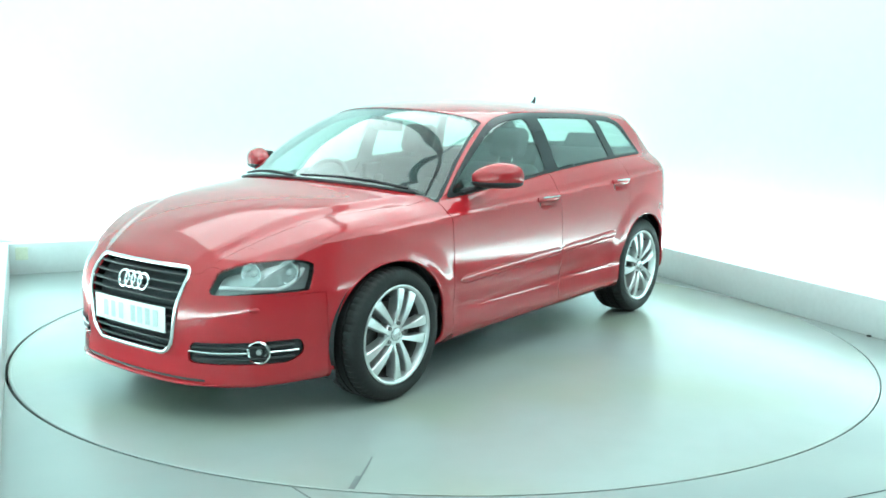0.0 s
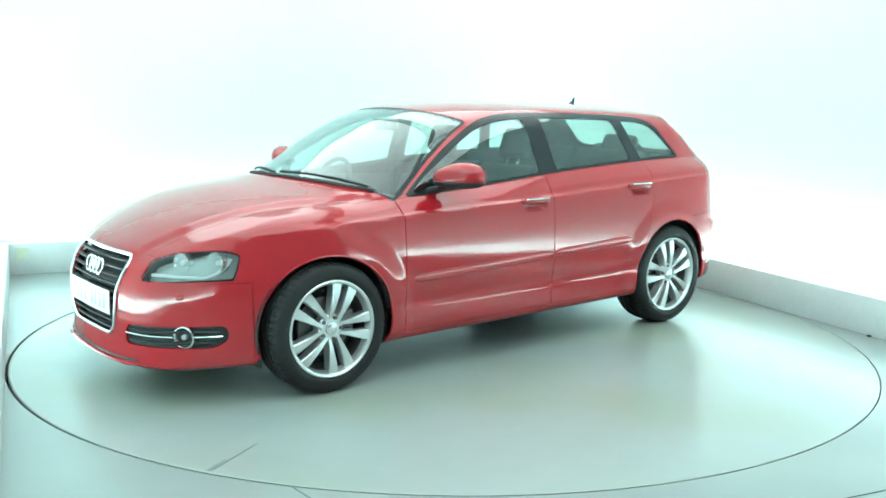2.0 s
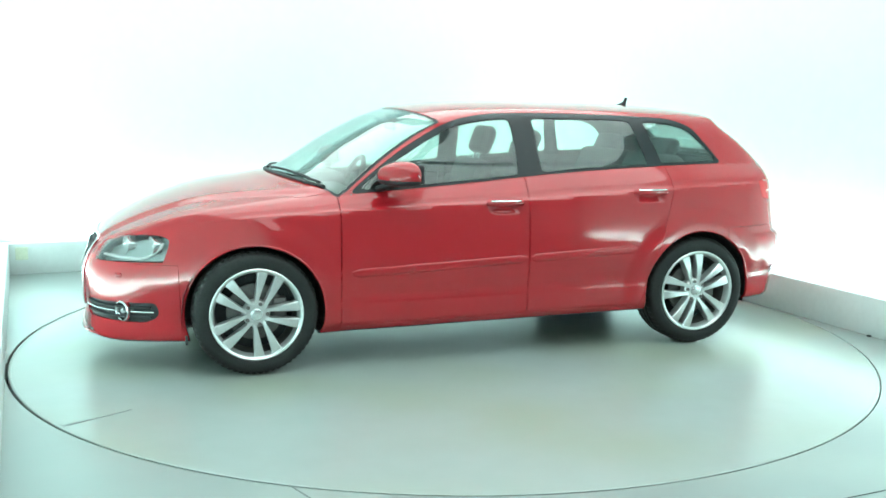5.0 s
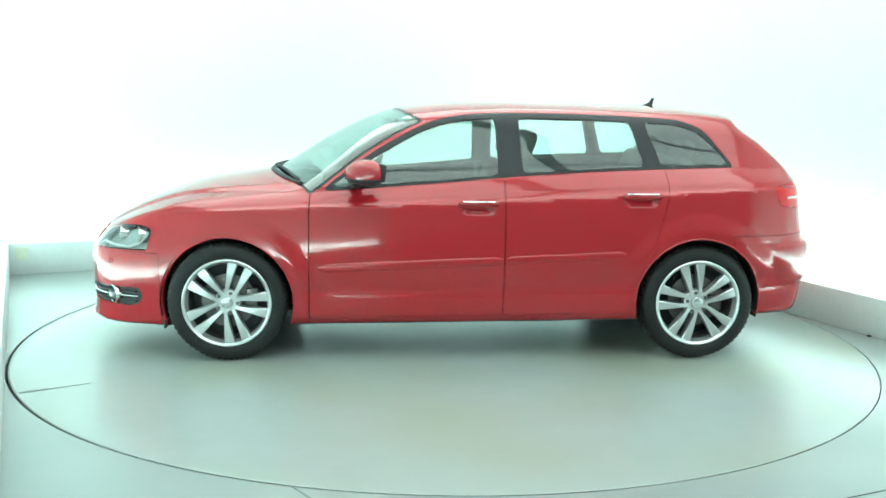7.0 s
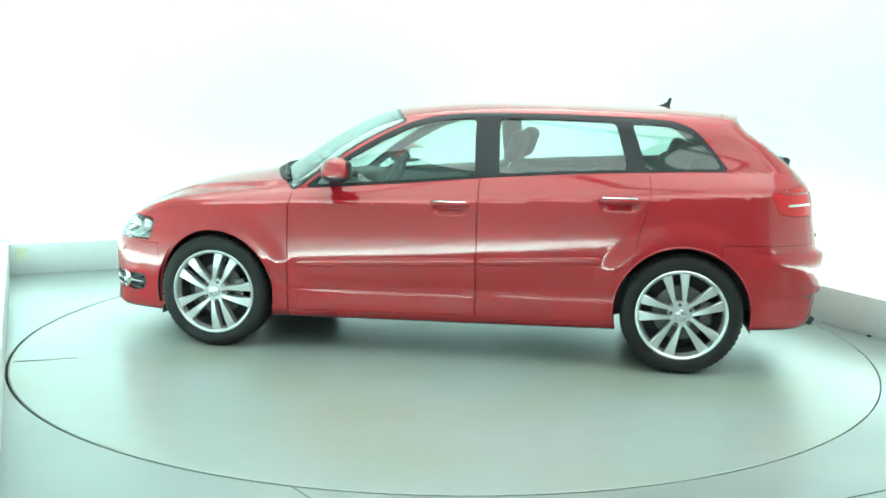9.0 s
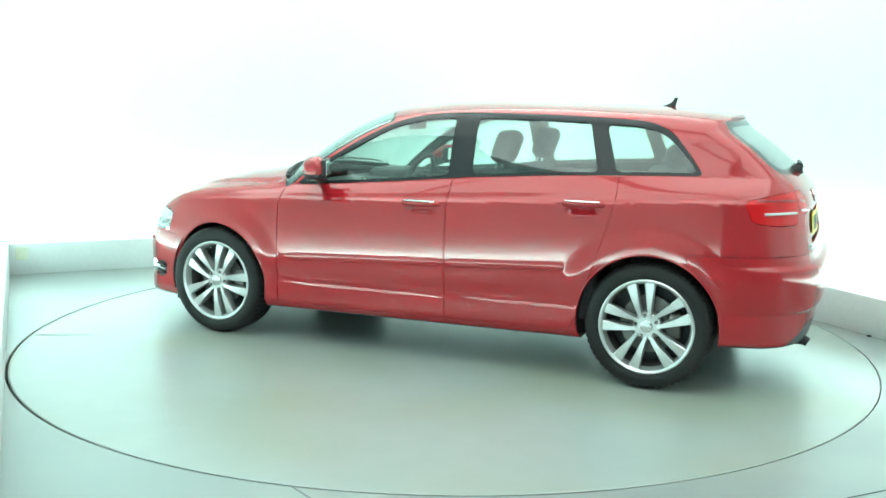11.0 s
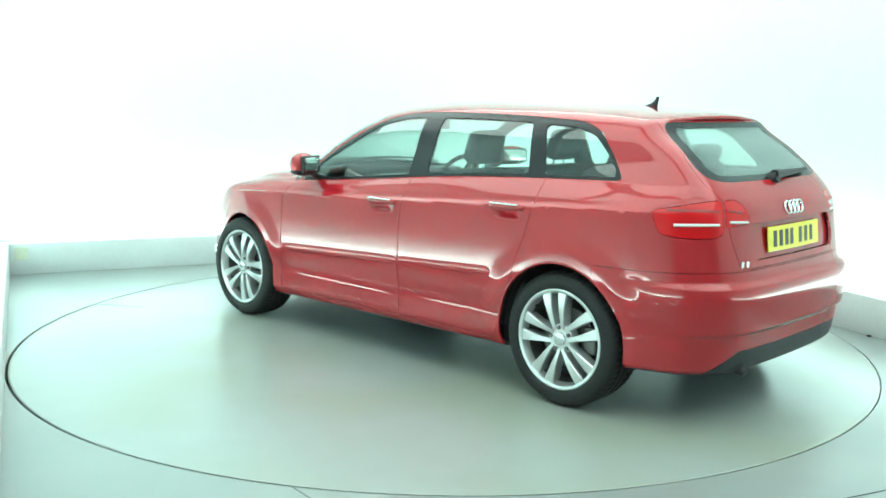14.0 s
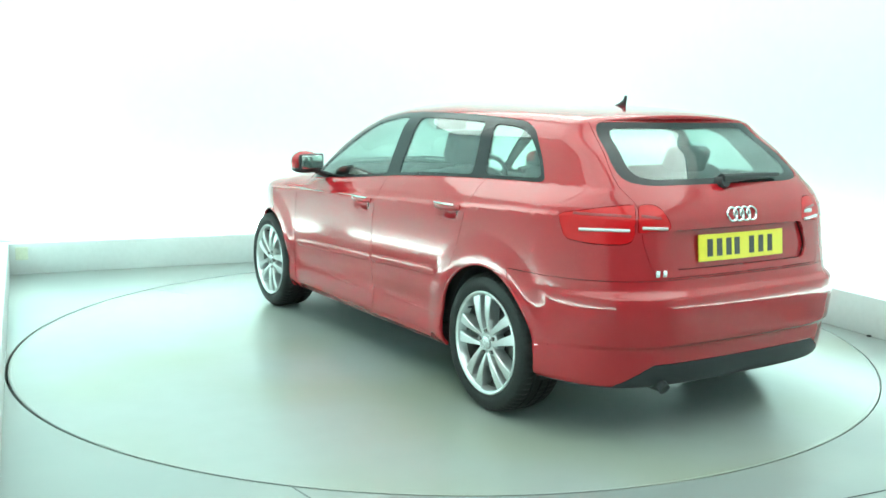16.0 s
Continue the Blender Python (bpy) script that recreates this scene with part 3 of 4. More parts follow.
def split_rest():
    """Tags the connected pieces of the remaining shell one by one."""
    root = {}

    def find(i):
        while root.setdefault(i, i) != i:
            root[i] = root[root[i]]
            i = root[i]
        return i
    mine = [k for k in range(len(faces)) if tags[k] == "body"]
    for k in mine:
        for i in faces[k][1:]:
            root[find(i)] = find(faces[k][0])
    groups = {}
    for k in mine:
        groups.setdefault(find(faces[k][0]), []).append(k)
    out = []
    for j, g in enumerate(sorted(groups.values(), key=len, reverse=True)):
        for k in g:
            tags[k] = "rest_%d" % j
        out.append(("rest_%d" % j, len(g), verts[faces[g[0]][0]]))
    return out


for tag, size, at in split_rest():
    if size > 3:
        panel(tag, "side_panel" if abs(at[1]) > 0.45 else "front_panel" if at[0] > 0 else "rear_panel", RED, "red painted body panel", inner=LINER)
panel("underbody", "underbody", PLASTIC, "dark underside")
panel("roof", "roof", RED, inner=HEADLINING, gap=0.001)
panel("bonnet", "bonnet", RED, "red bonnet with two raised creases", inner=PLASTIC)
TAILGATE = panel("tailgate", "tailgate", RED, "red tailgate with roof spoiler", inner=LINER)
FRONTBUMPER = panel("front_bumper", "front_bumper", RED, "red painted front bumper", inner=PLASTIC)
REARBUMPER = panel("rear_bumper", "rear_bumper", RED, "red painted rear bumper", inner=PLASTIC)
panel("rear_valance", "rear_valance", PLASTIC, "black plastic lower edge", parent=REARBUMPER)
panel("plate_recess", "plate_recess", RED, "red plate recess", sink=0.02, parent=TAILGATE)
for side, s in (("left", 1), ("right", -1)):
    panel("front_wing_" + side, "front_wing", RED, inner=PLASTIC)
DOORS = {}
for side, s in (("left", 1), ("right", -1)):
    for which in ("front_door", "rear_door"):
        DOORS[which, side] = panel(which + "_" + side, which, RED, "red door with rubbing strip", inner=LINER)
    panel("window_trim_" + side, "window_frame", TRIM, "gloss black window surround", gap=0.001, inner=LINER)
    for which in ("front_window", "rear_window", "quarter_window"):
        ob = panel(which + "_" + side, which, GLASS, "clear greenish side glass", thick=0.004, gap=0.0, sink=0.003)
        ob.visible_shadow = False
    panel("tail_light_" + side, "tail_light", TAILRED, "red tail light", thick=0.02, gap=0.002, inner=TAILDARK)
    panel("hatch_light_" + side, "hatch_light", TAILRED, "red tail light", thick=0.02, gap=0.002, inner=TAILDARK, parent=TAILGATE)
panel("windscreen_seal", "windscreen_seal", TRIM, "black seal", gap=0.0, sink=0.002)
for tag, thick in (("windscreen", 0.005), ("rear_glass", 0.004)):
    ob = panel(tag, tag, GLASS, "clear greenish glass", thick=thick, gap=0.0, sink=0.003, parent=TAILGATE if tag == "rear_glass" else None)
    ob.visible_shadow = False
panel("rear_glass_border", "rear_glass_border", TRIM, "black printed glass edge", gap=0.0, sink=0.002, parent=TAILGATE)


# ---------------------------------------------------------------- helpers for fittings
TREE = BVHTree.FromPolygons([tuple(v) for v in V], [tuple(int(i) for i in f) for f in F])


def on_skin(x, y, z, lift=0.0):
    """The nearest place on the car's skin, and its normal."""
    p, n, _, _ = TREE.find_nearest(Vector((x, y, z)))
    return p + n * lift, n


def slide_x(y, z, start=2.2, lift=0.0):
    """The skin's x at a place of the nose (start 2.2) or tail (start -2.2)."""
    way = 1 if start > 0 else -1
    p, _, _, _ = TREE.ray_cast(Vector((3.0 * way, y, z)), Vector((-way, 0, 0)))
    return p.x + lift * way


def tube(points, radius, closed=False, sides=10, flat=1.0, up=Vector((0, 0, 1))):
    """A bar of round or flattened section along a path; radius may be a list."""
    bm = bmesh.new()
    pts = [Vector(p) for p in points]
    n = len(pts)
    rings = []
    for i, p in enumerate(pts):
        d = (pts[(i + 1) % n] - pts[i - 1]) if closed or 0 < i < n - 1 else (pts[1] - pts[0] if i == 0 else pts[-1] - pts[-2])
        d.normalize()
        a = d.cross(up)
        if a.length < 1e-4:
            a = d.cross(Vector((1, 0, 0)))
        a.normalize()
        b = a.cross(d)
        r = radius[i] if isinstance(radius, (list, tuple)) else radius
        rings.append([bm.verts.new(p + a * math.cos(t) * r + b * math.sin(t) * r * flat) for t in (2 * math.pi * k / sides for k in range(sides))])
    for i in range(n if closed else n - 1):
        u, v = rings[i], rings[(i + 1) % n]
        for k in range(sides):
            bm.faces.new((u[k], u[(k + 1) % sides], v[(k + 1) % sides], v[k]))
    if not closed:
        bm.faces.new(rings[0][::-1])
        bm.faces.new(rings[-1])
    bmesh.ops.recalc_face_normals(bm, faces=bm.faces)
    return bm


def lathe(profile, centre, axis="y", segments=64):
    """Turns (radius, offset) pairs round an axis along y (or x)."""
    bm = bmesh.new()
    rows = []
    for r, o in profile:
        row = []
        for k in range(segments):
            t = 2 * math.pi * k / segments
            if axis == "y":
                c = (r * math.cos(t), o, r * math.sin(t))
            else:
                c = (o, r * math.cos(t), r * math.sin(t))
            row.append(bm.verts.new(Vector(centre) + Vector(c)))
        rows.append(row)
    for a, b in zip(rows, rows[1:]):
        for k in range(segments):
            bm.faces.new((a[k], a[(k + 1) % segments], b[(k + 1) % segments], b[k]))
    bmesh.ops.remove_doubles(bm, verts=bm.verts, dist=1e-6)
    bmesh.ops.recalc_face_normals(bm, faces=bm.faces)
    return bm


def lumps(boxes):
    """Several rounded boxes (x0, y0, z0, x1, y1, z1, bevel) in one bmesh."""
    bm = bmesh.new()
    for b in boxes:
        t = box_bm(*b[:6], b[6], 3)
        me = bpy.data.meshes.new("tmp")
        t.to_mesh(me)
        t.free()
        bm.from_mesh(me)
        bpy.data.meshes.remove(me)
    return bm


def outline(pts, k=5, corner=0.03):
    """A rounded closed polygon, resampled."""
    out = []
    n = len(pts)
    for i in range(n):
        p, a, b = Vector(pts[i]), Vector(pts[i - 1]), Vector(pts[(i + 1) % n])
        c = min(corner, (a - p).length * 0.45, (b - p).length * 0.45)
        s, e = p + (a - p).normalized() * c, p + (b - p).normalized() * c
        for j in range(k + 1):
            t = j / k
            out.append((1 - t) ** 2 * s + 2 * t * (1 - t) * p + t * t * e)
        q = Vector(pts[(i + 1) % n])
        for j in range(1, 5):
            nx = q + (p - q).normalized() * min(corner, (p - q).length * 0.45)
            out.append(e.lerp(nx, j / 5))
    return out


def ring_path(centre, ru, rv, u, v, n=40):
    return [centre + u * (ru * math.cos(2 * math.pi * i / n)) + v * (rv * math.sin(2 * math.pi * i / n)) for i in range(n)]


# ---------------------------------------------------------------- wheels
def wheel(x, y, z, face, turn):
    """A wheel whose outer face looks to y * face: tyre, alloy with five split spokes, brake disc."""
    hub = new("wheel")
    hub.parent = CAR
    hub.location = (x, y, z)
    if face < 0:
        hub.rotation_euler = (0, 0, math.pi)
    r = 0.318
    prof = [(0.225, -0.20), (0.27, -0.212), (0.298, -0.205), (0.312, -0.185), (r, -0.15)]
    for o in (-0.135, -0.09, -0.045):
        prof += [(r, o - 0.006), (r - 0.008, o - 0.004), (r - 0.008, o + 0.004), (r, o + 0.006)]
    prof += [(r, -0.02), (0.312, 0.0), (0.300, 0.014), (0.285, 0.021), (0.262, 0.024), (0.243, 0.018), (0.232, 0.010), (0.226, 0.0)]
    bm = lathe(prof, (0, 0, 0), segments=180)
    for v in bm.verts:                                   # cross grooves on the tread's shoulders
        q = math.hypot(v.co.x, v.co.z)
        if q > 0.309 and (-0.19 < v.co.y < -0.125 or -0.05 < v.co.y < 0.002) and int(round(math.atan2(v.co.z, v.co.x) * 90 / math.pi)) % 3 == 0:
            v.co.x *= (q - 0.006) / q
            v.co.z *= (q - 0.006) / q
    part("tyre", bm, RUBBER, hub, "black road tyre")
    part("rim", lathe([(0.226, 0.002), (0.236, 0.012), (0.237, 0.017), (0.231, 0.020), (0.221, 0.014), (0.212, -0.006), (0.208, -0.025)], (0, 0, 0), segments=96),
         ALLOY, hub, "silver alloy rim")
    # The barrel's dark colour holds the shade inside the rim.
    part("rim_barrel", lathe([(0.209, -0.022), (0.205, -0.04), (0.199, -0.10), (0.20, -0.19), (0.224, -0.2)], (0, 0, 0), segments=96), IRON, hub, "inner rim, coloured dark for the shade behind the spokes")
    part("brake_disc", lathe([(0.06, -0.075), (0.06, -0.065), (0.145, -0.065), (0.145, -0.085), (0.06, -0.085)], (0, 0, 0), segments=48), IRON, hub, "worn grey iron disc")
    part("brake_caliper", lumps([(-0.16, -0.11, -0.06, -0.09, -0.05, 0.07, 0.012)]), IRON, hub)
    part("wheel_back", lathe([(0.02, -0.115), (0.199, -0.115), (0.199, -0.12), (0.02, -0.12)], (0, 0, 0), segments=48), PLASTIC, hub)
    for k in range(5):
        base = radians(turn) + 2 * math.pi * k / 5
        for d in (-1, 1):
            bm = bmesh.new()
            rings = []
            for i in range(11):
                t = i / 10
                rad = 0.050 + (0.222 - 0.050) * t
                side_of = 0.022 + 0.0245 * t
                ang = base + d * math.asin(side_of / rad)
                w = 0.0092 + 0.0185 * t ** 1.25
                dep = 0.004 + 0.012 * math.sin(t * math.pi * 0.9)
                c = Vector((math.cos(ang), 0, math.sin(ang)))
                n = Vector((-math.sin(ang), 0, math.cos(ang))) * d
                ctr = c * rad
                sec = [(-w * 0.9, -0.045), (-w, dep - 0.007), (-w * 0.80, dep - 0.002), (w * 0.80, dep), (w, dep - 0.005), (w * 0.9, -0.045)]
                rings.append([bm.verts.new(ctr + n * a + Vector((0, b, 0))) for a, b in sec])
            for u, v in zip(rings, rings[1:]):
                for j in range(6):
                    bm.faces.new((u[j], u[(j + 1) % 6], v[(j + 1) % 6], v[j]))
            bm.faces.new(rings[0])
            bm.faces.new(rings[-1])
            bmesh.ops.recalc_face_normals(bm, faces=bm.faces)
            part("spoke", bm, ALLOY, hub, angle=0.5)
        a2 = base
        part("wheel_bolt", lathe([(0.0005, 0.008), (0.008, 0.008), (0.0095, 0.005), (0.0095, -0.01)], (math.cos(a2) * 0.054, 0, math.sin(a2) * 0.054), segments=12), IRON, hub)
    part("valve", lathe([(0.0005, 0.012), (0.004, 0.012), (0.005, -0.01)], (math.cos(radians(turn + 36)) * 0.196, 0, math.sin(radians(turn + 36)) * 0.196), segments=10), PLASTIC, hub)
    part("hub_plate", lathe([(0.0005, -0.002), (0.062, -0.002), (0.069, -0.010), (0.072, -0.05)], (0, 0, 0), segments=40), ALLOY, hub)
    part("centre_cap", lathe([(0.0005, 0.012), (0.022, 0.012), (0.030, 0.008), (0.033, -0.006)], (0, 0, 0), segments=32), SATIN, hub, "grey centre cap")
    return hub


for wx, wz in ((1.289, 0.318), (-1.280, 0.320)):
    for s in (1, -1):
        wheel(wx, s * (0.848 if wx > 0 else 0.832), wz, s, 39 if wx > 0 else 8)
        # dark liner inside the arch
        bm = bmesh.new()
        n = 40
        a = [[], [], []]
        for i in range(n + 1):
            t = -0.25 + (math.pi + 0.5) * i / n
            c, q = math.cos(t), math.sin(t)
            for j, (rad, yy) in enumerate(((ARCH + 0.012, s * 0.80), (ARCH + 0.012, s * 0.52), (0.02, s * 0.52))):
                a[j].append(bm.verts.new((wx + c * rad, yy, 0.32 + q * rad)))
        for j in (0, 1):
            for i in range(n):
                bm.faces.new((a[j][i], a[j][i + 1], a[j + 1][i + 1], a[j + 1][i]))
        part("wheel_arch_liner", bm, PLASTIC, CAR, "black plastic liner")

# rolled lips round the wheel arches
for wx, wz in WHEELS:
    for s in (1, -1):
        pts = []
        for t in np.linspace(radians(-19), radians(199), 60):
            x, z = wx + math.cos(t) * (ARCH + 0.003), wz + math.sin(t) * (ARCH + 0.003)
            p, _, _, _ = TREE.ray_cast(Vector((x, s * 1.2, z)), Vector((0, -s, 0)))
            if p:
                pts.append(Vector((x, p.y - s * 0.004, z)))
        part("arch_lip", tube(pts, 0.0065, False, 8, 1.0, Vector((0, 1, 0))), RED, CAR)

# ---------------------------------------------------------------- front end
def nose_piece(tag, name, mat, depth, parent, label=""):
    return panel(tag, name, mat, label, thick=0.01, gap=0.0, sink=depth, parent=parent)


GRILLEPART = nose_piece("grille", "grille", PLASTIC, 0.045, CAR, "black radiator grille in a chrome frame")
path = [Vector((slide_x(p.x, p.y, 2.25, 0.004), p.x, p.y)) for p in outline(GRILLE, 6, 0.05)]
part("grille_frame", tube(path, 0.0098, True, 10, 0.8, Vector((1, 0, 0))), CHROME, GRILLEPART, "bright chrome frame")


def grille_half(z):
    ws = [(0.292, 0.235), (0.335, 0.285), (0.60, 0.335), (0.668, 0.322)]
    return float(np.interp(z, [a for a, _ in ws], [b for _, b in ws])) - 0.004


for i in range(10):
    z = 0.315 + i * 0.0355
    w = grille_half(z)
    pts = [Vector((slide_x(y, z, 2.25, -0.016), y, z)) for y in np.linspace(-w, w, 25)]
    part("grille_slat", tube(pts, 0.012, False, 8, 0.55), PLASTIC, GRILLEPART)
    part("slat_edge", tube([p + Vector((0.0105, 0, 0.003)) for p in pts], 0.0020, False, 6, 1.0), IRON, GRILLEPART)


def plate(name, y0, y1, z0, z1, start, mat, ink, label, lift, dx=0.0):
    """A number plate with a row of plain marks."""
    t = 0.004 if start > 0 else -0.004
    n = 9
    bm = bmesh.new()
    rows = []
    mid = slide_x(0, (z0 + z1) / 2, start, lift)
    lo, hi = slide_x(0, z0, start, lift), slide_x(0, z1, start, lift)
    lean = (hi - lo) * 0.6

    def face(y, z, d):
        return Vector((mid + dx + lean * ((z - z0) / (z1 - z0) - 0.5) - (1 if start > 0 else -1) * 0.10 * y * y + d, y, z))
    for d in (0, -t):
        rows.append([[bm.verts.new(face(y, z, d)) for y in np.linspace(y0, y1, n)] for z in (z0, z1)])
    for r in rows:
        for i in range(n - 1):
            bm.faces.new((r[0][i], r[0][i + 1], r[1][i + 1], r[1][i]))
    for i in range(n - 1):
        for j in (0, 1):
            bm.faces.new((rows[0][j][i], rows[0][j][i + 1], rows[1][j][i + 1], rows[1][j][i]))
    for i in (0, n - 1):
        bm.faces.new((rows[0][0][i], rows[0][1][i], rows[1][1][i], rows[1][0][i]))
    bmesh.ops.recalc_face_normals(bm, faces=bm.faces)
    ob = part(name, bm, mat, CAR if start > 0 else TAILGATE, label, smooth=False)
    w = (y1 - y0)
    slots = [0.12, 0.225, 0.33, 0.425, 0.60, 0.715, 0.83]
    for c in slots:
        yc = y0 + w * c if start < 0 else y1 - w * c
        if start < 0:
            yc = y1 - w * c
        hw, hz = 0.016, (z1 - z0) * 0.33
        bm = bmesh.new()
        zc = (z0 + z1) / 2
        vs = [bm.verts.new(face(yc + a, zc + b, (0.0012 if start > 0 else -0.0012))) for a, b in ((-hw, -hz), (hw, -hz), (hw, hz), (-hw, hz))]
        vs2 = [bm.verts.new(v.co - Vector((0.001 if start > 0 else -0.001, 0, 0))) for v in vs]
        bm.faces.new(vs)
        for i in range(4):
            bm.faces.new((vs[i], vs[(i + 1) % 4], vs2[(i + 1) % 4], vs2[i]))
        bmesh.ops.recalc_face_normals(bm, faces=bm.faces)
        part("plate_mark", bm, ink, ob, smooth=False)
    return ob


plate("front_number_plate", -0.26, 0.26, 0.385, 0.497, 2.3, PLATEWHITE, INKGREY, "white front number plate", 0.006)
EMB = Vector((slide_x(0, 0.585, 2.3, -0.006), 0, 0.585))
tilt = Vector((-0.25, 0, 1)).normalized()
for i in range(4):
    c = EMB + Vector((0.0 - 0.2 * ((i - 1.5) * 0.047) ** 2, (i - 1.5) * 0.047, 0))
    part("emblem_ring", tube(ring_path(c, 0.036, 0.036, Vector((0, 1, 0)), tilt), 0.0062, True, 8, 1.0, Vector((1, 0, 0.2))), CHROME, GRILLEPART, "chrome ring")

for side, s in (("left", 1), ("right", -1)):
    lamp = panel("headlight_" + side, "headlight", LENS, "clear headlight with silver reflectors", thick=0.004, gap=0.002)
    lamp.visible_shadow = False
    panel("headlight_" + side, "housing", LAMPGREY, "grey lamp housing", thick=0.006, gap=0.003, sink=0.055, parent=lamp)
    for a, z, rad in ((0.66, 0.652, 0.044), (0.835, 0.660, 0.047)):
        d = Vector((math.cos(a), s * math.sin(a), 0))
        p, nn = on_skin(1.2 + d.x * 0.92, d.y * 0.92, z)
        ax = (Vector((1, s * 0.35, 0.05))).normalized()
        base = p - nn * 0.02 - ax * 0.03
        q = ax.to_track_quat("Y", "Z").to_matrix().to_4x4()
        bm = lathe([(0.008, -0.035), (0.016, -0.03), (rad * 0.8, -0.01), (rad, 0.012), (rad * 1.06, 0.012), (rad * 1.06, -0.03)], (0, 0, 0), segments=32)
        bm.transform(Matrix.Translation(base) @ q)
        part("reflector", bm, LAMPBOWL, lamp, "round chrome reflector")
        bm = lathe([(0.0005, 0.004), (0.012, 0.0), (0.017, -0.012), (0.017, -0.03)], (0, 0, 0), segments=20)
        bm.transform(Matrix.Translation(base) @ q)
        part("bulb", bm, LAMPWHITE, lamp)
    pts = []
    for a in np.linspace(0.53, 0.80, 14):
        p, nn = on_skin(1.2 + math.cos(a) * 0.93, s * math.sin(a) * 0.93, 0.588 + 0.012 * (a - 0.53))
        pts.append(p - nn * 0.028)
    for a, z in ((0.84, 0.602), (0.88, 0.625), (0.915, 0.655), (0.93, 0.68)):
        p, nn = on_skin(1.2 + math.cos(a) * 0.91, s * math.sin(a) * 0.91, z)
        pts.append(p - nn * 0.028)
    part("light_strip", tube(pts, 0.0095, False, 8, 0.9), LAMPWHITE, lamp, "pale running light strip")
    # fog light opening
    grid = panel("fog_opening_" + side, "fog_grid", PLASTIC, "black fog light opening with chrome blade", thick=0.01, gap=0.0, sink=0.016, parent=FRONTBUMPER)
    for z, inset in ((0.295, 0.008), (0.345, 0.008)):
        pts = []
        for a in np.linspace(0.42, 0.88, 16):
            p, nn = on_skin(1.2 + math.cos(a) * 0.97, s * math.sin(a) * 0.97, z)
            pts.append(p - nn * inset)
        part("fog_slat", tube(pts, 0.013, False, 8, 0.5), PLASTIC, grid)
    for a0, a1 in ((0.395, 0.655), (0.765, 0.90)):
        pts = []
        for a in np.linspace(a0, a1, 10):
            p, nn = on_skin(1.2 + math.cos(a) * 0.97, s * math.sin(a) * 0.97, 0.322)
            pts.append(p - nn * 0.002)
        part("chrome_blade", tube(pts, 0.0062, False, 8, 0.8), CHROME, grid, "bright chrome blade")
    p, nn = on_skin(1.937, s * 0.633, 0.322)
    ax = (nn + Vector((0.4, 0, 0))).normalized()
    q = ax.to_track_quat("Y", "Z").to_matrix().to_4x4()
    bm = lathe([(0.041, -0.03), (0.041, 0.004), (0.046, 0.010), (0.052, 0.006), (0.053, -0.03)], (0, 0, 0), segments=40)
    bm.transform(Matrix.Translation(p - nn * 0.004) @ q)
    fog = part("fog_light", bm, CHROME, grid, "round fog light in a chrome ring")
    bm = lathe([(0.0005, -0.025), (0.02, -0.024), (0.035, -0.012), (0.042, 0.0)], (0, 0, 0), segments=32)
    bm.transform(Matrix.Translation(p - nn * 0.004) @ q)
    part("fog_reflector", bm, LAMPBOWL, fog, "silver reflector")
    bm = lathe([(0.0005, 0.006), (0.012, 0.004), (0.014, -0.02)], (0, 0, 0), segments=16)
    bm.transform(Matrix.Translation(p - nn * 0.004) @ q)
    part("fog_bulb_cap", bm, LAMPGREY, fog, "dark bulb cap")
    # headlamp washer cover
    p, nn = on_skin(1.93, s * 0.60, 0.505)
    across = Vector((0, 0, 1)).cross(nn).normalized()
    part("washer_cover", tube([p - across * 0.022, p - across * 0.012, p + across * 0.012, p + across * 0.022], [0.002, 0.007, 0.007, 0.002], False, 10, 1.9), RED, FRONTBUMPER)
    part("wheel_deflector", lumps([(1.625, s * 0.70 - 0.09, 0.162, 1.637, s * 0.70 + 0.09, 0.21, 0.004)]), PLASTIC, CAR, "black rubber air deflector")
    # mirror on the door
    door = DOORS["front_door", side]
    bm = bmesh.new()
    bmesh.ops.create_uvsphere(bm, u_segments=32, v_segments=20, radius=1)
    for v in bm.verts:
        x, y, z = v.co
        k = lambda t, e: math.copysign(abs(t) ** e, t)
        x, y, z = k(x, 0.92), k(y, 0.82), k(z, 0.80)
        if x < 0:
            x *= 0.55
        v.co = (0.548 + x * 0.098 - 0.050 * y, s * (0.905 + y * 0.118), 1.018 + z * 0.076 * (1 - 0.30 * max(-y, 0)) + 0.004 * y)
    bmesh.ops.bisect_plane(bm, geom=list(bm.verts) + list(bm.edges) + list(bm.faces), plane_co=(0, 0, 0.996), plane_no=(0, 0, 1), clear_inner=True)
    bmesh.ops.holes_fill(bm, edges=[e for e in bm.edges if e.is_boundary])
    mirror = part("door_mirror", bm, RED, door, "red door mirror with black foot")
    bm = bmesh.new()
    bmesh.ops.create_uvsphere(bm, u_segments=28, v_segments=14, radius=1)
    for v in bm.verts:
        x, y, z = v.co
        k = lambda t, e: math.copysign(abs(t) ** e, t)
        x, y, z = k(x, 0.9), k(y, 0.78), k(z, 0.8)
        if x < 0:
            x *= 0.55
        v.co = (0.548 + x * 0.097 - 0.050 * y, s * (0.902 + y * 0.117), 0.9945 + min(z, 0.1) * 0.034)
    part("mirror_base", bm, PLASTIC, mirror, "black mirror underside")
    a, _ = on_skin(0.62, s * 0.75, 0.935)
    part("mirror_foot", tube([a + Vector((0, -s * 0.02, 0)), a + Vector((-0.02, s * 0.05, 0.02)), Vector((0.56, s * 0.84, 0.972))], [0.035, 0.028, 0.026], False, 12, 0.6), PLASTIC, mirror)
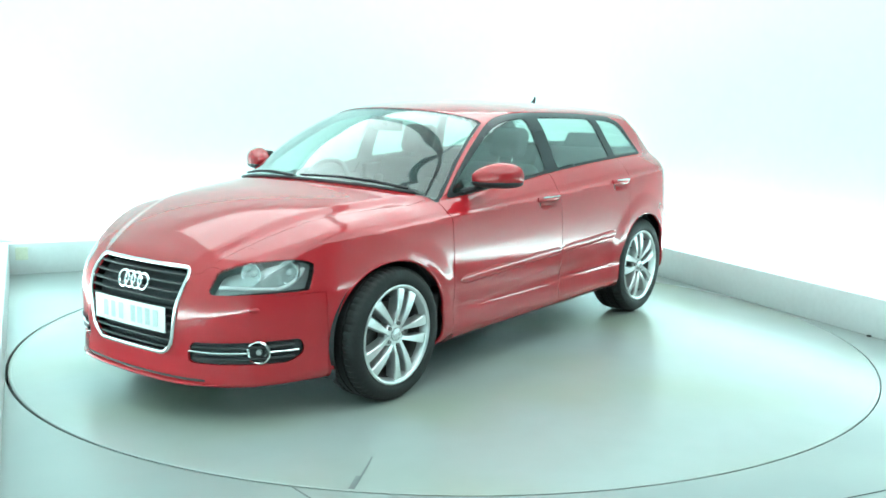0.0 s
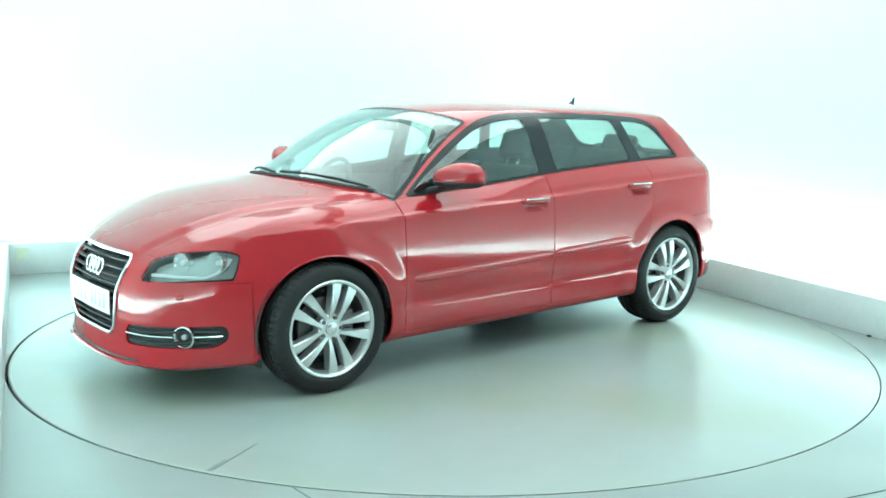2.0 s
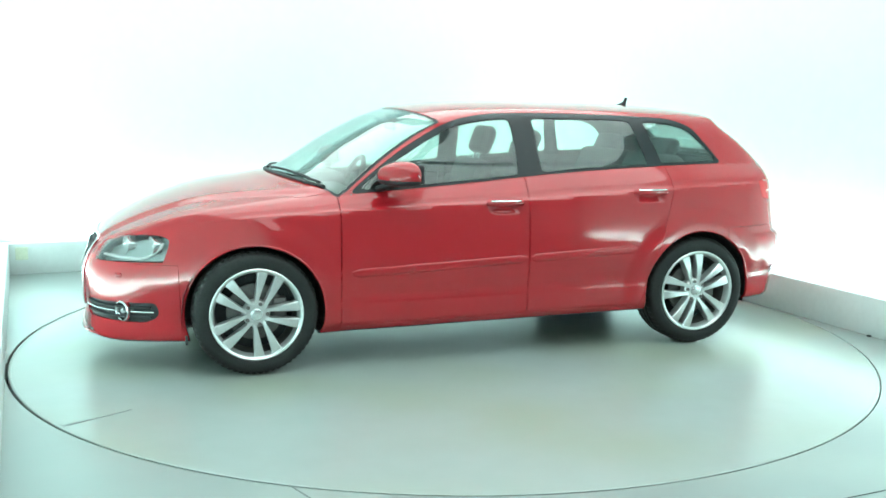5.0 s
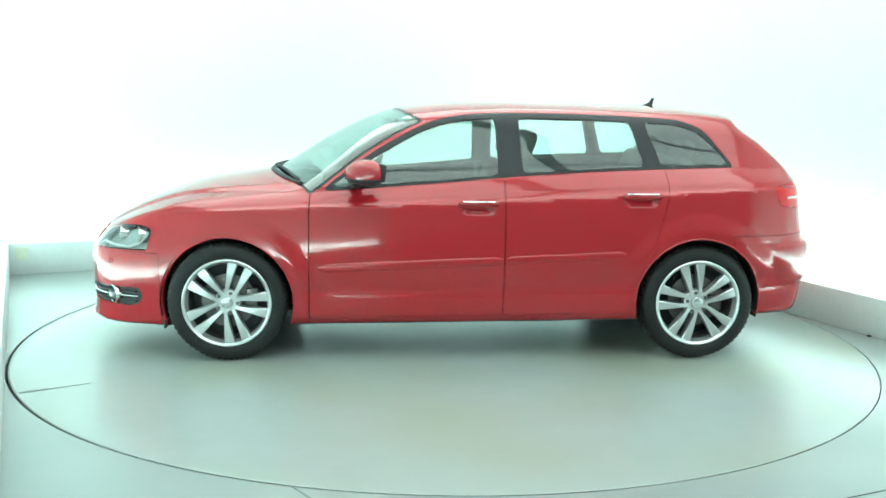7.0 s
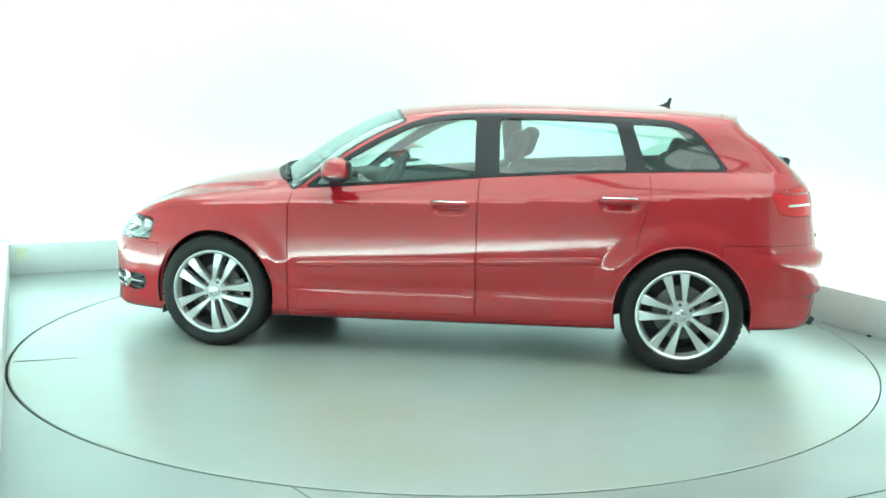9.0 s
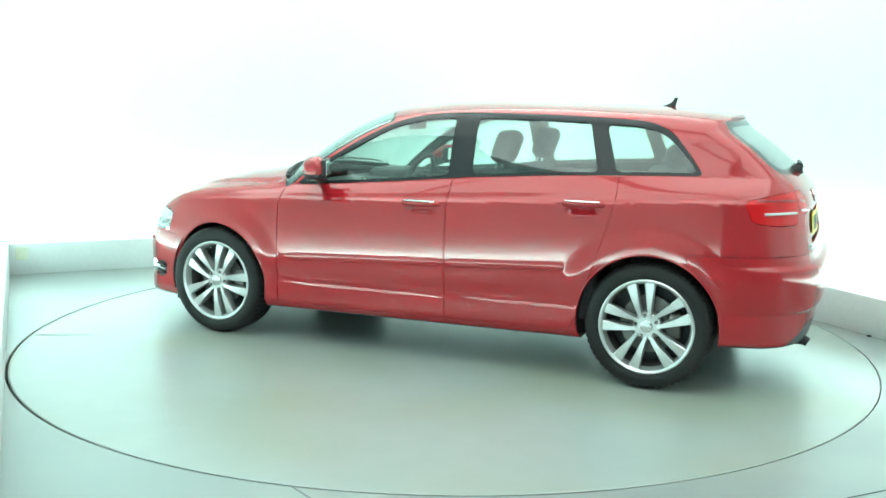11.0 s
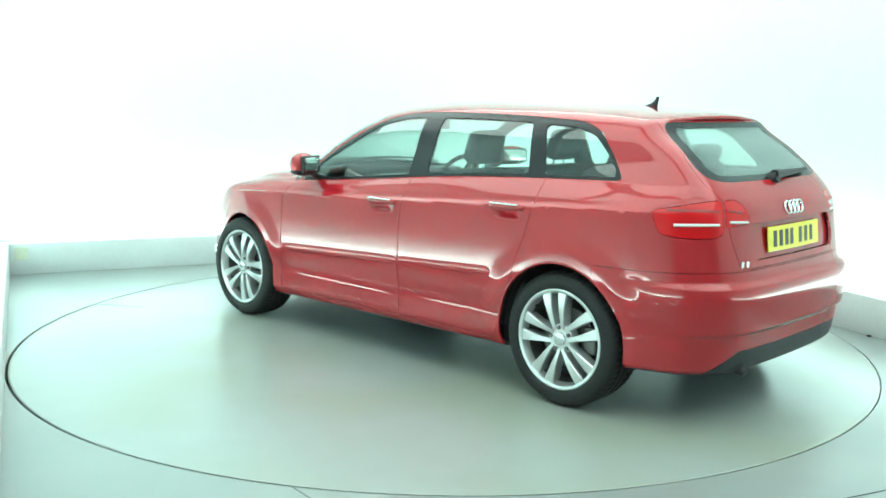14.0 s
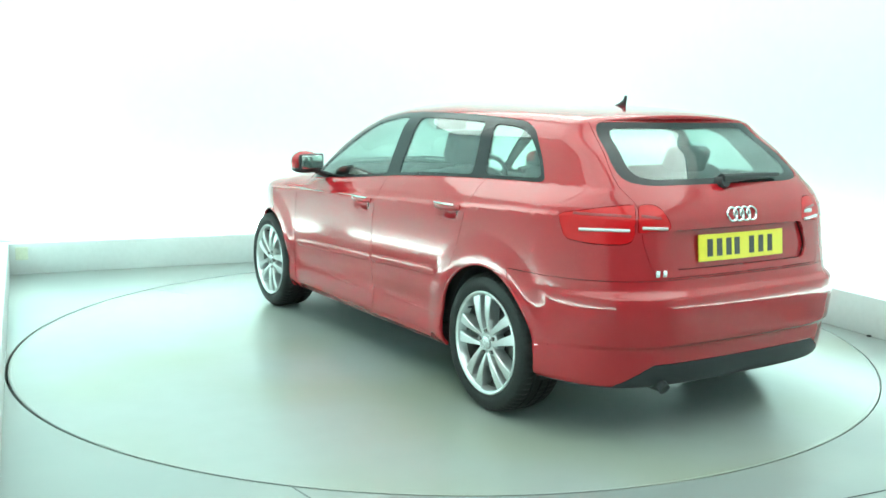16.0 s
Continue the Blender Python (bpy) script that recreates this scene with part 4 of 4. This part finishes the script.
    swept = Matrix(((1, -s * 0.42, 0, 0.42 * 0.90), (0, 1, 0, 0), (0, 0, 1, 0), (0, 0, 0, 1)))
    bm = lumps([(0.487, s * 0.900 - 0.096, 0.980, 0.520, s * 0.900 + 0.096, 1.076, 0.014)])
    bm.transform(swept)
    part("mirror_frame", bm, PLASTIC, mirror, "black mirror frame")
    bm = lumps([(0.4835, s * 0.900 - 0.080, 0.990, 0.4885, s * 0.900 + 0.080, 1.066, 0.002)])
    bm.transform(swept)
    part("mirror_glass", bm, MIRRORGLASS, mirror, "mirror glass")
    for which, x0, x1 in (("front_door", 0.80, -0.185), ("rear_door", -0.208, -0.86)):
        pts = []
        for x in np.linspace(x0, x1, 24):
            p, nn = on_skin(x, s * 0.9, 0.53 + (0.806 - x) * 0.048 - 0.024)
            pts.append(p + nn * 0.001)
        part("rubbing_strip", tube(pts, [0.002] + [0.0048] * 22 + [0.002], False, 12, 4.8), RED, DOORS[which, side])
    for (hx, hz), which in zip(HANDLES, ("front_door", "rear_door")):
        d = DOORS[which, side]
        pts, rad = [], []
        for i in range(13):
            t = i / 12
            p, nn = on_skin(hx + 0.105 - 0.21 * t, s * 0.83, hz + 0.020)
            lift = 0.020 * math.sin(math.pi * t) ** 0.45 + 0.004
            pts.append(Vector((p.x, s * (abs(on_skin(hx - 0.14, s * 0.83, hz + 0.02)[0].y)) + s * lift, hz + 0.012)))
            rad.append(0.011 + 0.004 * math.sin(math.pi * t))
        h = part("door_handle", tube(pts, rad, False, 10, 1.25), RED, d, "red handle with chrome strip")
        part("handle_strip", tube([p + Vector((0, s * 0.011, 0.013)) for p in pts[1:-1]], 0.0055, False, 8, 0.8), CHROME, h, "chrome strip")

chin = [Vector((slide_x(y, 0.205, 2.3, -0.004), y, 0.172 + 0.012 * abs(y))) for y in np.linspace(-0.50, 0.50, 41)]
part("chin_lip", tube(chin, [0.006 + 0.016 * min(1, (20 - abs(i - 20)) / 5) for i in range(41)], False, 10, 0.45), RED, FRONTBUMPER, "red lip under the grille")
# A thin dark bar draws the shade line above the lip.
pts = [Vector((p.x + 0.003, p.y, p.z + 0.018)) for p in chin[2:-2]]
part("chin_shade_bar", tube(pts, 0.0055, False, 8), PLASTIC, FRONTBUMPER, "dark bar drawn as the shade line above the lip")

# ---------------------------------------------------------------- rear end
plate("rear_number_plate", -0.262, 0.262, 0.757, 0.868, -2.3, PLATEYELLOW, INK, "yellow rear number plate", -0.003)
EMB = Vector((slide_x(0, 0.945, -2.3, 0.004), 0, 0.945))
for i in range(4):
    c = EMB + Vector((0.1 * ((i - 1.5) * 0.040) ** 2, (i - 1.5) * 0.040, 0))
    part("emblem_ring", tube(ring_path(c, 0.029, 0.029, Vector((0, 1, 0)), Vector((0.28, 0, 1)).normalized()), 0.005, True, 8, 1.0, Vector((1, 0, 0.2))), CHROME, TAILGATE, "chrome ring")
for y0, y1, z in ((0.505, 0.44, 0.722), (-0.43, -0.50, 0.935)):
    n = 2 if y0 > 0 else 5
    for i in range(n):
        w = (y0 - y1) / n
        yc = y0 - w * (i + 0.5)
        hh = 0.014 if y0 > 0 else 0.008
        p, nn = on_skin(slide_x(yc, z, -2.3), yc, z)
        part("badge", lumps([(p.x - 0.004, yc - w * 0.32, z - hh, p.x + 0.004, yc + w * 0.32, z + hh, 0.002)]), SATIN, TAILGATE, "small silver badge")
for side, s in (("left", 1), ("right", -1)):
    for a0, a1, parent, z in ((0.70, 0.90, CAR, 0.893), (0.50, 0.64, TAILGATE, 0.905)):
        pts = []
        for a in np.linspace(a0, a1, 14):
            p, nn = on_skin(-1.2 - math.cos(a) * 0.90, s * math.sin(a) * 0.90, z)
            pts.append(p + nn * 0.001)
        part("reversing_light", tube(pts, 0.0065, False, 8, 1.0), LAMPWHITE, parent, "clear white lamp strip")
    for a0, a1, parent, z in ((0.69, 0.93, CAR, 0.945), (0.53, 0.64, TAILGATE, 0.955)):
        pts = []
        for a in np.linspace(a0, a1, 14):
            p, nn = on_skin(-1.2 - math.cos(a) * 0.90, s * math.sin(a) * 0.90, z)
            pts.append(p - nn * 0.0105)
        part("lamp_rib", tube(pts, 0.0125, False, 8, 1.0), TAILDARK, parent, "dark red lamp rib")
spoil = []
for y in np.linspace(-0.47, 0.47, 25):
    spoil.append(Vector((-1.572 + 0.18 * y * y, y, 1.346 - 0.10 * y * y)))
part("spoiler_lip", tube(spoil, [0.004 + 0.012 * (1 - abs(i - 12) / 12) ** 0.3 for i in range(25)], False, 10, 0.7), RED, TAILGATE, "red roof spoiler lip")
x0 = slide_x(0.03, 1.072, -2.3)
part("wiper_pivot", tube([Vector((x0 + 0.01, 0.03, 1.066)), Vector((x0 - 0.03, 0.03, 1.080))], [0.034, 0.026], False, 14), PLASTIC, TAILGATE)
arm = []
for t in np.linspace(0, 1, 10):
    y = 0.045 - 0.40 * t
    arm.append(Vector((slide_x(y, 1.088 + 0.008 * t, -2.3) - 0.034 + 0.010 * t, y, 1.090 + 0.008 * t)))
part("rear_wiper", tube(arm, [0.022 - 0.013 * i / 9 for i in range(10)], False, 10, 1.0), PLASTIC, TAILGATE, "black rear wiper")
part("exhaust_pipe", tube([Vector((-1.80, 0.44, 0.245)), Vector((-1.99, 0.44, 0.25)), Vector((-2.01, 0.44, 0.238))], [0.027, 0.027, 0.025], False, 20), PLASTIC, CAR, "dark exhaust tailpipe")
part("silencer", tube([Vector((-1.72, -0.35, 0.245)), Vector((-1.72, 0.30, 0.245))], 0.06, False, 20), IRON, CAR)

# roof aerial
bm = bmesh.new()
base = 1.392
secs = []
for t in np.linspace(0, 1, 9):
    z = base - 0.012 + 0.062 * t
    ln = 0.13 * (1 - t) ** 3 + 0.02
    x0 = -1.215 - 0.012 * t + ln
    w = 0.024 * (1 - t) ** 2 + 0.004
    secs.append([bm.verts.new((x0 - ln / 2 + ln / 2 * math.cos(q), w * math.sin(q), z)) for q in (2 * math.pi * k / 14 for k in range(14))])
for u, v in zip(secs, secs[1:]):
    for k in range(14):
        bm.faces.new((u[k], u[(k + 1) % 14], v[(k + 1) % 14], v[k]))
bm.faces.new(secs[-1])
part("roof_aerial", bm, PLASTIC, CAR, "black roof aerial")

# windscreen wipers and scuttle
for y0, y1 in ((0.62, 0.02), (-0.02, -0.58)):
    pts = []
    for t in np.linspace(0, 1, 12):
        y = y0 + (y1 - y0) * t
        xe = 1.100 - 0.030 * math.sin(math.pi * t) - 0.02 * t
        p, nn = on_skin(xe - 0.45 * y * y, y, 0.97)
        pts.append(p + nn * 0.013)
    part("wiper", tube(pts, [0.010] * 6 + [0.008] * 6, False, 8, 0.8), PLASTIC, CAR, "black windscreen wiper")
pts = []
for y in np.linspace(-0.66, 0.66, 31):
    p, nn = on_skin(1.112 - 0.45 * y * y, y, 0.97)
    pts.append(p + nn * 0.002)
part("scuttle", tube(pts, 0.016, False, 8, 0.6), PLASTIC, CAR, "black plastic scuttle strip")

# ---------------------------------------------------------------- cabin
def seat(y, width, name, x=0.0):
    ob = new(name)
    ob.parent = CAR
    tilt = Matrix.Translation((x - 0.24, y, 0.50)) @ Matrix.Rotation(radians(-20), 4, "Y")
    part("cushion", lumps([(x - 0.25, y - width / 2, 0.34, x + 0.28, y + width / 2, 0.50, 0.05)]), SEATCLOTH, ob)
    bm = lumps([(-0.06, -width / 2, 0.0, 0.06, width / 2, 0.56, 0.05), (-0.02, -width / 2 - 0.01, 0.03, 0.085, -width / 2 + 0.08, 0.42, 0.035), (-0.02, width / 2 - 0.08, 0.03, 0.085, width / 2 + 0.01, 0.42, 0.035)])
    bm.transform(tilt)
    part("backrest", bm, SEATCLOTH, ob)
    bm = lumps([(-0.05, -0.125, 0.60, 0.05, 0.125, 0.79, 0.045)])
    bm.transform(tilt)
    part("headrest", bm, SEATCLOTH, ob, "charcoal headrest")
    for d in (-0.05, 0.05):
        bm = tube([Vector((0, d, 0.53)), Vector((0, d, 0.63))], 0.007, False, 8)
        bm.transform(tilt)
        part("headrest_post", bm, CHROME, ob)
    return ob


for y in (0.36, -0.36):
    seat(y, 0.50, "front_seat", 0.12)
bench = new("rear_seat")
bench.parent = CAR
part("cushion", lumps([(-1.05, -0.62, 0.36, -0.52, 0.62, 0.54, 0.06)]), SEATCLOTH, bench)
bm = lumps([(-0.06, -0.62, 0.0, 0.06, 0.02, 0.63, 0.05), (-0.06, 0.03, 0.0, 0.06, 0.62, 0.63, 0.05)])
bm.transform(Matrix.Translation((-1.02, 0, 0.52)) @ Matrix.Rotation(radians(-24), 4, "Y"))
part("backrest", bm, SEATCLOTH, bench)
for y in (0.36, -0.36):
    bm = lumps([(-0.04, -0.14, 0.58, 0.04, 0.14, 0.74, 0.04)])
    bm.transform(Matrix.Translation((-1.02, y, 0.52)) @ Matrix.Rotation(radians(-24), 4, "Y"))
    part("headrest", bm, SEATCLOTH, bench)
dash = new("dashboard")
dash.parent = CAR
part("dash_top", lumps([(0.62, -0.68, 0.60, 1.02, 0.68, 0.90, 0.07), (0.60, -0.54, 0.80, 0.84, -0.18, 0.955, 0.05), (0.62, -0.13, 0.40, 0.85, 0.13, 0.88, 0.04)]), DASH, dash)
part("centre_console", lumps([(-0.25, -0.11, 0.25, 0.70, 0.11, 0.46, 0.04)]), DASH, dash)
sw = Matrix.Translation((0.54, -0.36, 0.87)) @ Matrix.Rotation(radians(-24), 4, "Y")
bm = tube(ring_path(Vector((0, 0, 0)), 0.185, 0.185, Vector((0, 1, 0)), Vector((0, 0, 1)), 48), 0.016, True, 10, 1.0, Vector((1, 0, 0)))
bm.transform(sw)
wheel_rim = part("steering_wheel", bm, DASH, dash, "black steering wheel")
for ang in (math.radians(200), math.radians(-20), math.radians(-90)):
    bm = tube([Vector((0.02, 0, 0)), Vector((0, 0.18 * math.cos(ang), 0.18 * math.sin(ang)))], [0.03, 0.018], False, 8, 0.5, Vector((1, 0, 0)))
    bm.transform(sw)
    part("steering_spoke", bm, SATIN, wheel_rim)
bm = lathe([(0.0005, -0.03), (0.06, -0.025), (0.072, 0.0), (0.06, 0.03)], (0, 0, 0), "x", 24)
bm.transform(sw)
part("airbag_cover", bm, DASH, wheel_rim)
part("cabin_floor", lumps([(-1.55, -0.60, 0.27, 1.0, 0.60, 0.31, 0.01)]), LINER, CAR, "dark carpet")
part("parcel_shelf", lumps([(-1.80, -0.56, 0.93, -1.28, 0.56, 0.955, 0.01)]), LINER, CAR, "dark parcel shelf")
for q in (1, -1):
    part("boot_side", lumps([(-1.7, q * 0.62 - 0.035, 0.32, -1.15, q * 0.62 + 0.035, 0.94, 0.02)]), LINER, CAR, "dark boot lining")
for s in (1, -1):
    for x0, x1 in ((0.80, -0.17), (-0.22, -1.0)):
        part("door_card", lumps([(x1, s * 0.735 - 0.025, 0.30, x0, s * 0.735 + 0.025, 0.915 if x0 > 0 else 0.975, 0.02)]), LINER, CAR, "dark inner door card")
bm = lumps([(0.36, -0.11, 1.225, 0.385, 0.11, 1.285, 0.01)])
part("rear_view_mirror", bm, DASH, CAR)
part("mirror_stalk", tube([Vector((0.385, 0, 1.26)), Vector((0.47, 0, 1.30))], 0.012, False, 8), DASH, CAR)



# ---------------------------------------------------------------- movement
OFFSET = Vector((-0.0752, -0.2102, 0))          # the car's origin from the turntable's axis, in car space


def heading(t):
    """The turntable's angle in degrees: nearly even, with a slightly slower middle."""
    u = (t - 8) / 8
    return math.degrees(math.pi - 0.0447 - 0.9758 * u + 0.0109 * u**3)


def motions():
    rows, deck = [], []
    for i in range(33):
        t = i * 0.5
        turn = pose(0, 0, 0, 0, 0, heading(t))
        at = turn @ OFFSET
        rows.append((t, pose(at.x, at.y, 0, 0, 0, heading(t))))
        deck.append((t, turn))
    walk(CAR, rows)
    walk(TABLE, deck)


motions()
